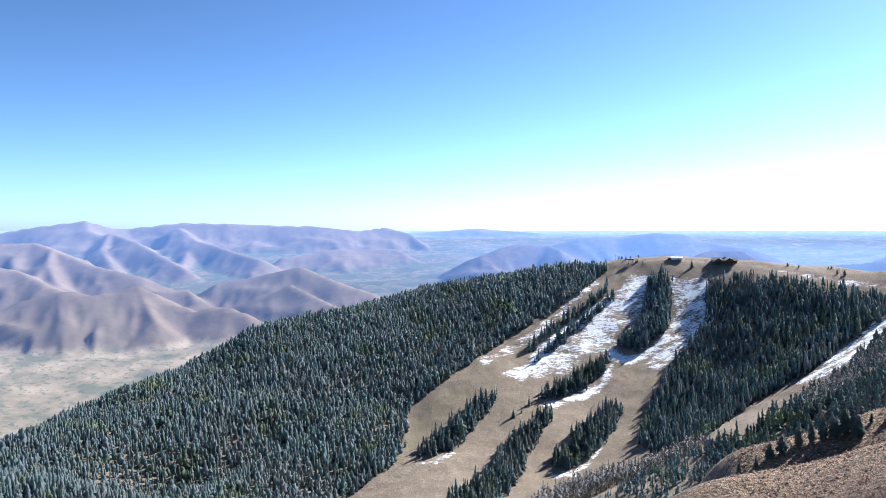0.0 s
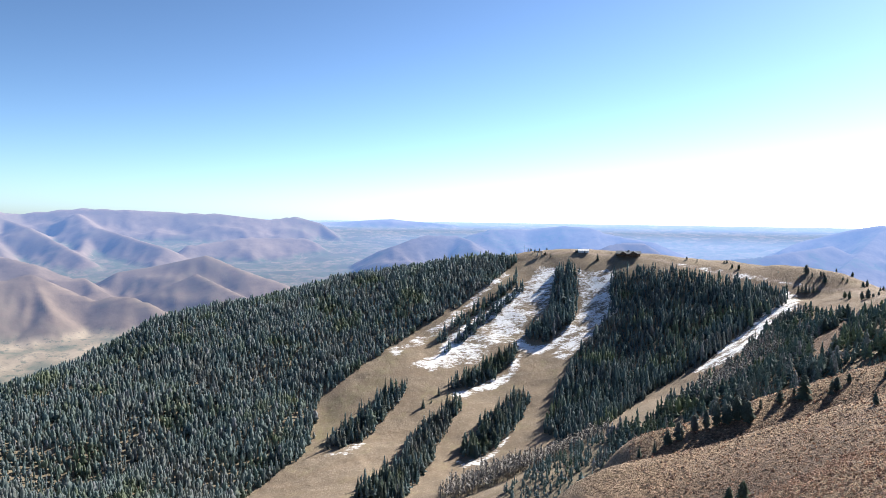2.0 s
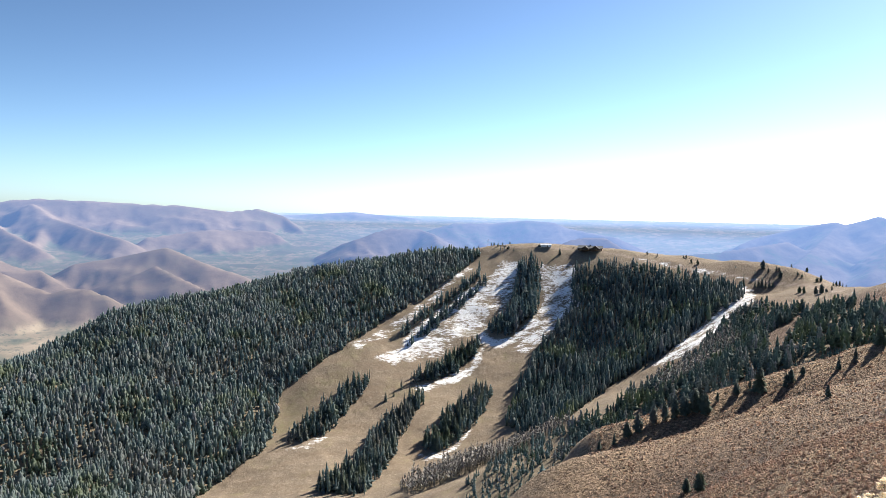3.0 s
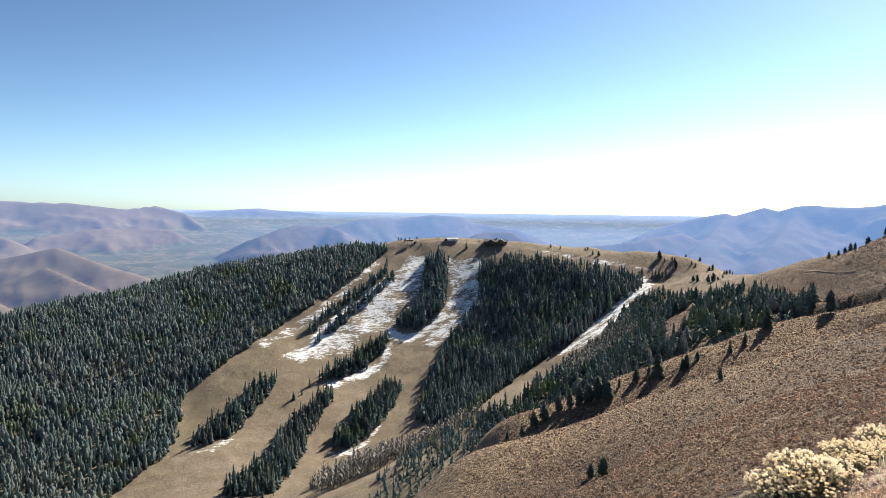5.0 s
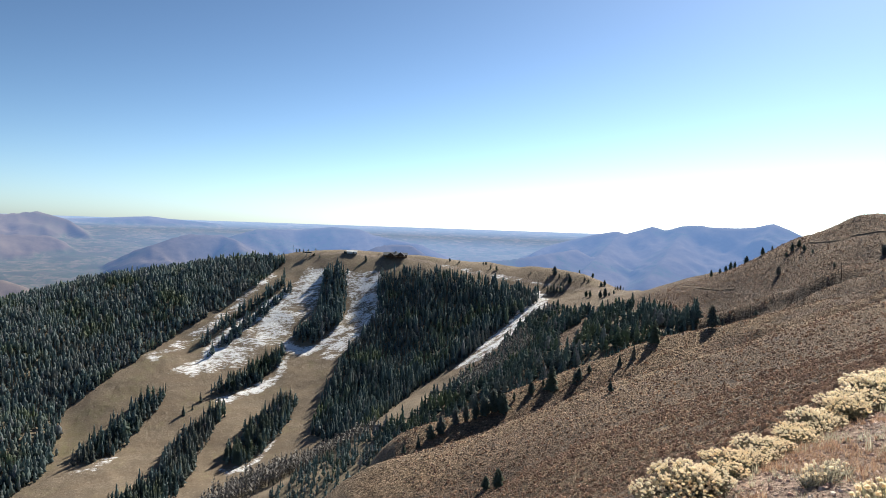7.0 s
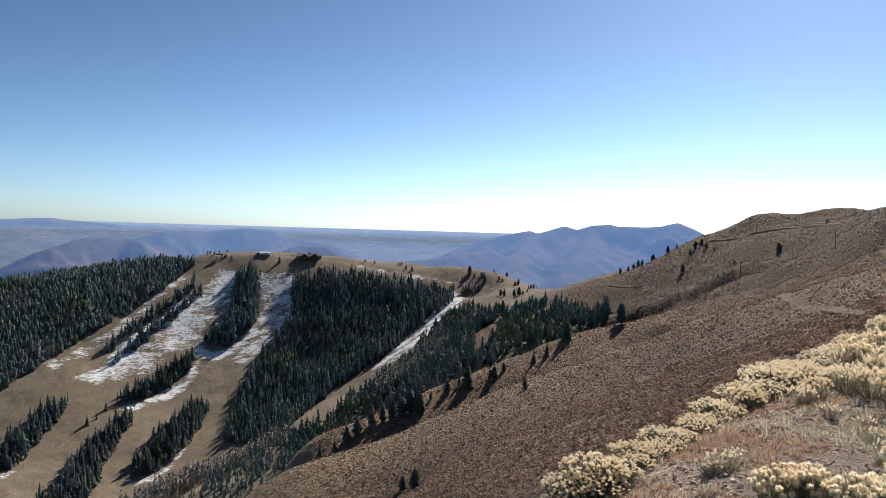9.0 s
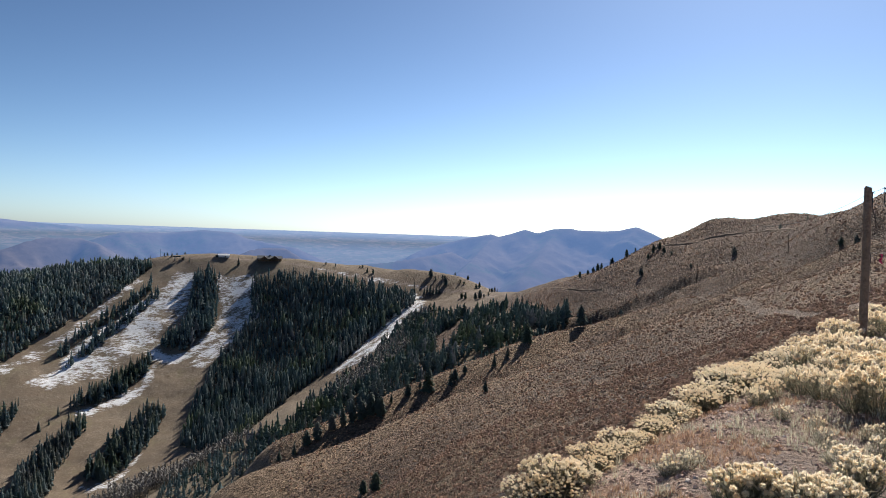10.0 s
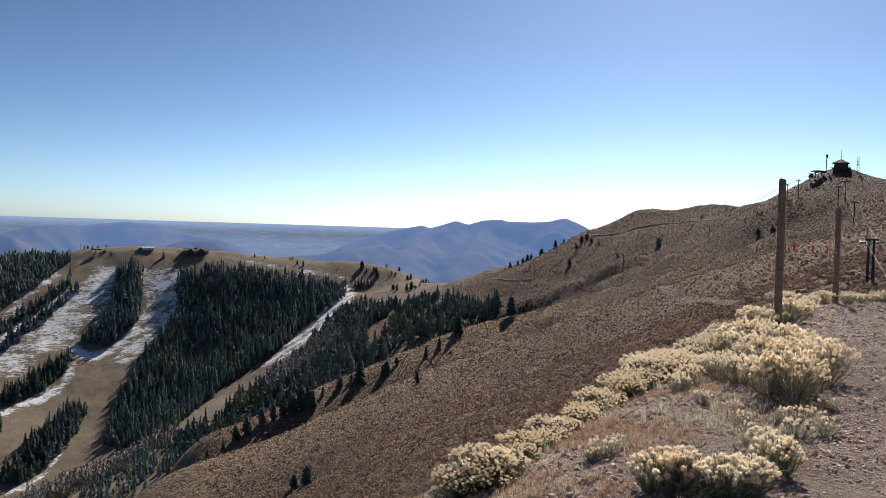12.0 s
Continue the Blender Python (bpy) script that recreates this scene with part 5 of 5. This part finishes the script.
RIM = [rabbitbrush(930 + i, 0.5, 0.4, 190, 0.058, "rabbitbrush with small golden seed heads along the drop", M_SHADELEAF) for i in range(3)]
BIG = [rabbitbrush(900 + i, 0.5, 0.42, 96, 0.076, "large rabbitbrush covered in fluffy cream seed heads") for i in range(4)]
LITTLE = [rabbitbrush(950 + i, 0.27, 0.2, n, 0.046, "small rabbitbrush with a few cream seed heads on gravel") for i, n in enumerate((150, 115, 90))]
WEEDY = [rabbitbrush(970 + i, 0.3, 0.26, 60, 0.06, "grey-green weedy shrub with few seed heads on gravel", M_GREYLEAF, 0.35) for i in range(2)]
idle = set(o.name for o in RIM + BIG + LITTLE + WEEDY)


def set_bush(model, x, y, s, turn, wide=1.0):
    m = pose(x, y, on_ground(x, y, 0.01), 0, 0, turn) @ Matrix.Diagonal((s * wide, s * wide, s, 1))
    if model.name in idle:
        idle.discard(model.name)
        model.matrix_basis = m
        return
    was = model.matrix_basis.copy()
    model.matrix_basis = Matrix.Identity(4)
    copy_thing(model, m)
    model.matrix_basis = was


sow = np.random.RandomState(5)
RIM_FILL = [((a[0] + b[0]) / 2 + 0.05, (a[1] + b[1]) / 2 - 0.1, (a[2] + b[2]) * 0.42) for a, b in zip(EDGE_BRUSH[:-1], EDGE_BRUSH[1:])]
for row, lift, spread in ((EDGE_BRUSH, 0.76, 1.3), (RIM_FILL, 0.72, 1.5), (ROAD_BRUSH, 0.85, 1.1), (CLUSTER_BRUSH, 0.88, 0.9)):
    for turn, (x, y, tall) in enumerate(row):
        tall = min(tall, 0.4) if row is EDGE_BRUSH or row is RIM_FILL else tall
        models = RIM if row is EDGE_BRUSH or row is RIM_FILL else BIG
        set_bush(models[turn % len(models)], x, y, tall * lift * sow.uniform(0.72, 1.2) / 0.5, sow.uniform(0, 360), spread * sow.uniform(0.85, 1.15))
for turn, (x, y, tall) in enumerate(LOOSE_BRUSH):
    kinds = WEEDY if math.hypot(x, y) > 6.3 else LITTLE
    set_bush(kinds[turn // 2 % len(kinds)], x, y, tall / (0.45 if kinds is WEEDY else 0.27), sow.uniform(0, 360), sow.uniform(0.9, 1.25))

# ---- stones, dry grass and sagebrush ----


def strewn(name, x, y, kinds, lo, hi, flat, material, label, category, seed, sink=0.1, tilt=0.0):
    """Many small pieces as one mesh, set on the ground."""
    g = np.random.RandomState(seed)
    z = height(x, y)
    which = g.randint(0, len(kinds), len(x))
    V, F, n0 = [], [], 0
    for k, (v, f) in enumerate(kinds):
        m = which == k
        c = int(m.sum())
        s = lo + (hi - lo) * g.uniform(0, 1, c) ** 2.6
        a = g.uniform(0, 6.28, c)
        ca, sa = np.cos(a)[:, None], np.sin(a)[:, None]
        vx = (v[None, :, 0] * ca - v[None, :, 1] * sa) * s[:, None] + x[m][:, None]
        vy = (v[None, :, 0] * sa + v[None, :, 1] * ca) * s[:, None] + y[m][:, None]
        vz = (v[None, :, 2] - sink) * s[:, None] * (flat * g.uniform(0.6, 1.4, c))[:, None] + z[m][:, None]
        vz = vz + (v[None, :, 0] * g.normal(0, tilt, (c, 1)) + v[None, :, 1] * g.normal(0, tilt, (c, 1))) * s[:, None]
        V.append(np.stack([vx, vy, vz], -1).reshape(-1, 3))
        F.append((f[None] + (n0 + np.arange(c) * len(v))[:, None, None]).reshape(-1, 3))
        n0 += c * len(v)
    return tagged(new(name, mesh_of(name, np.concatenate(V), np.concatenate(F), material, False)), label, category, kind="stuff")


def pebble(seed):
    g = np.random.RandomState(seed)
    ring = np.array([(math.cos(1.2566 * k), math.sin(1.2566 * k)) for k in range(5)]) * g.uniform(0.65, 1.25, (5, 1))
    v = [(0.5 * x, 0.5 * y, 0) for x, y in ring] + [(0.36 * x + 0.06 * g.normal(), 0.36 * y + 0.06 * g.normal(), g.uniform(0.28, 0.55)) for x, y in ring]
    f = [(5, 6, 7), (5, 7, 8), (5, 8, 9)]
    for k in range(5):
        a, b = k, (k + 1) % 5
        f += [(a, b, b + 5), (a, b + 5, a + 5)]
    return np.array(v), np.array(f)


def dome(seed):
    """A low, lumpy shrub."""
    g = np.random.RandomState(seed)
    v = [(0.5 * math.cos(k * 1.5708) * g.uniform(0.7, 1.2), 0.5 * math.sin(k * 1.5708) * g.uniform(0.7, 1.2), 0) for k in range(4)]
    v += [(0.42 * math.cos(k * 1.5708 + 0.7) * g.uniform(0.5, 1.25), 0.42 * math.sin(k * 1.5708 + 0.7) * g.uniform(0.5, 1.25), g.uniform(0.35, 0.75)) for k in range(4)]
    v.append((g.uniform(-0.15, 0.15), g.uniform(-0.15, 0.15), g.uniform(0.6, 0.95)))
    f = []
    for k in range(4):
        a, b = k, (k + 1) % 4
        f += [(a, b, a + 4), (b, b + 4, a + 4), (a + 4, b + 4, 8)]
    return np.array(v), np.array(f)


def grass_tuft(seed, n=9):
    g = np.random.RandomState(seed)
    V, F = [], []
    for k in range(n):
        a, l = g.uniform(0, 6.28), g.uniform(0.5, 1.0)
        b = np.array((g.normal() * 0.12, g.normal() * 0.12, 0))
        e = b + (0.4 * l * math.cos(a), 0.4 * l * math.sin(a), l)
        w = np.array((-math.sin(a), math.cos(a), 0)) * 0.035
        V += [b - w, b + w, e]
        F.append((3 * k, 3 * k + 1, 3 * k + 2))
    return np.array(V), np.array(F)


def sector(n, az0, az1, r0, r1, seed):
    g = np.random.RandomState(seed)
    a, r = np.radians(g.uniform(az0, az1, n)), np.sqrt(g.uniform(r0 * r0, r1 * r1, n))
    return r * np.sin(a), r * np.cos(a)


M_PEBBLE = Nodes("purple_brown_gravel", 0.9)
M_PEBBLE = M_PEBBLE.color(M_PEBBLE.ramp(M_PEBBLE.island(), (0.0, (0.34, 0.225, 0.185)), (0.6, (0.62, 0.46, 0.385)), (0.9, (0.74, 0.58, 0.5)), (1.0, (0.84, 0.74, 0.66)))).m
px, py = sector(34000, 34, 75, 3.0, 14.0, 31)
keep = (py - 3.9 - 0.36 * px < 0) & (fbm(px / 0.5, py / 0.5, 3, 78) > 0.36)
strewn("gravel", px[keep], py[keep], [pebble(i) for i in range(6)], 0.008, 0.055, 0.85, M_PEBBLE, "loose purple-brown gravel and stones on the bank", "gravel", 32, 0.15, 0.3)
px, py = sector(9000, 50, 76, 14.0, 27.0, 39)
keep = py - 3.2 - 0.36 * px < 0
strewn("gravel", px[keep], py[keep], [pebble(10 + i) for i in range(4)], 0.02, 0.09, 0.7, M_PEBBLE, "coarse grey-brown gravel strewn over the road", "gravel", 40, 0.15, 0.3)
M_STRAW = leafy("golden_dry_grass", (0.36, 0.24, 0.1), (0.6, 0.46, 0.24), 3, 0.4, 0.8, True)
M_RUST = leafy("reddish_dry_weeds", (0.34, 0.2, 0.14), (0.66, 0.48, 0.34), 3, 0.45, 0.8, True)
blades = [grass_tuft(i) for i in range(5)]
px, py = sector(5000, 34, 66, 4.5, 26, 33)
e = py - 3.75 - 0.36 * px
keep = (e > 0.0) & (e < 0.5)
strewn("dry_grass", px[keep], py[keep], blades, 0.05, 0.12, 1.0, M_STRAW, "golden dry grass along the bank's edge", "grass", 34, 0.02)
M_WEED = leafy("pale_green_weeds", (0.42, 0.39, 0.29), (0.74, 0.68, 0.54), 3, 0.45, 0.8, True)
px, py = sector(5000, 36, 70, 3.2, 12, 37)
e = py - 3.75 - 0.36 * px
keep = (e < -0.1) & (py - 1.1 - 0.42 * px > -0.3) & (fbm(px / 0.7, py / 0.7, 2, 75) > 0.52)
strewn("pale_weeds", px[keep], py[keep], blades, 0.05, 0.16, 0.8, M_WEED, "pale green and straw weeds on the gravel bank", "weeds", 38, 0.02)
px, py = sector(22000, 34, 70, 3.2, 13, 35)
e = py - 3.75 - 0.36 * px
keep = (e < -0.1) & (py - 1.1 - 0.42 * px > -0.6) & (fbm(px / 0.6, py / 0.6, 3, 71) > 0.5 + 0.06 * (e < -1.2))
strewn("dry_weeds", px[keep], py[keep], blades, 0.04, 0.13, 0.7, M_RUST, "reddish dry weeds on the gravel bank", "weeds", 36, 0.02)
M_SAGE = leafy("grey_brown_sagebrush", (0.28, 0.198, 0.158), (0.64, 0.485, 0.385), 6, 0.6, 0.95, True)
domes = [dome(i) for i in range(8)]
for n_, r0, r1, lo, hi, seed in ((20000, 22, 75, 0.2, 0.66, 41), (32000, 75, 190, 0.32, 0.85, 47), (30000, 190, 430, 0.45, 1.05, 43), (10000, 430, 690, 0.6, 1.4, 45)):
    px, py = sector(n_, 14 if r0 < 190 else 20 if r0 < 400 else 38, 73 if r0 < 400 else 62, r0, r1, seed)
    keep = (py - 4.6 - 0.36 * px > 0) | (np.hypot(px, py) > 32)
    keep &= fbm(px / 6, py / 6, 2, 73) > 0.22
    for k in ("flank", "grove", "aspen"):
        keep &= inside(px, py, STANDS[k]) < 0
    for line_, w in TRACKS:
        keep &= along(px, py, line_) > w * 0.9
    strewn("sagebrush", px[keep], py[keep], domes, lo, hi, 0.66, M_SAGE, "low grey-brown sagebrush scattered over the hillside", "sagebrush", seed + 1, 0.08)
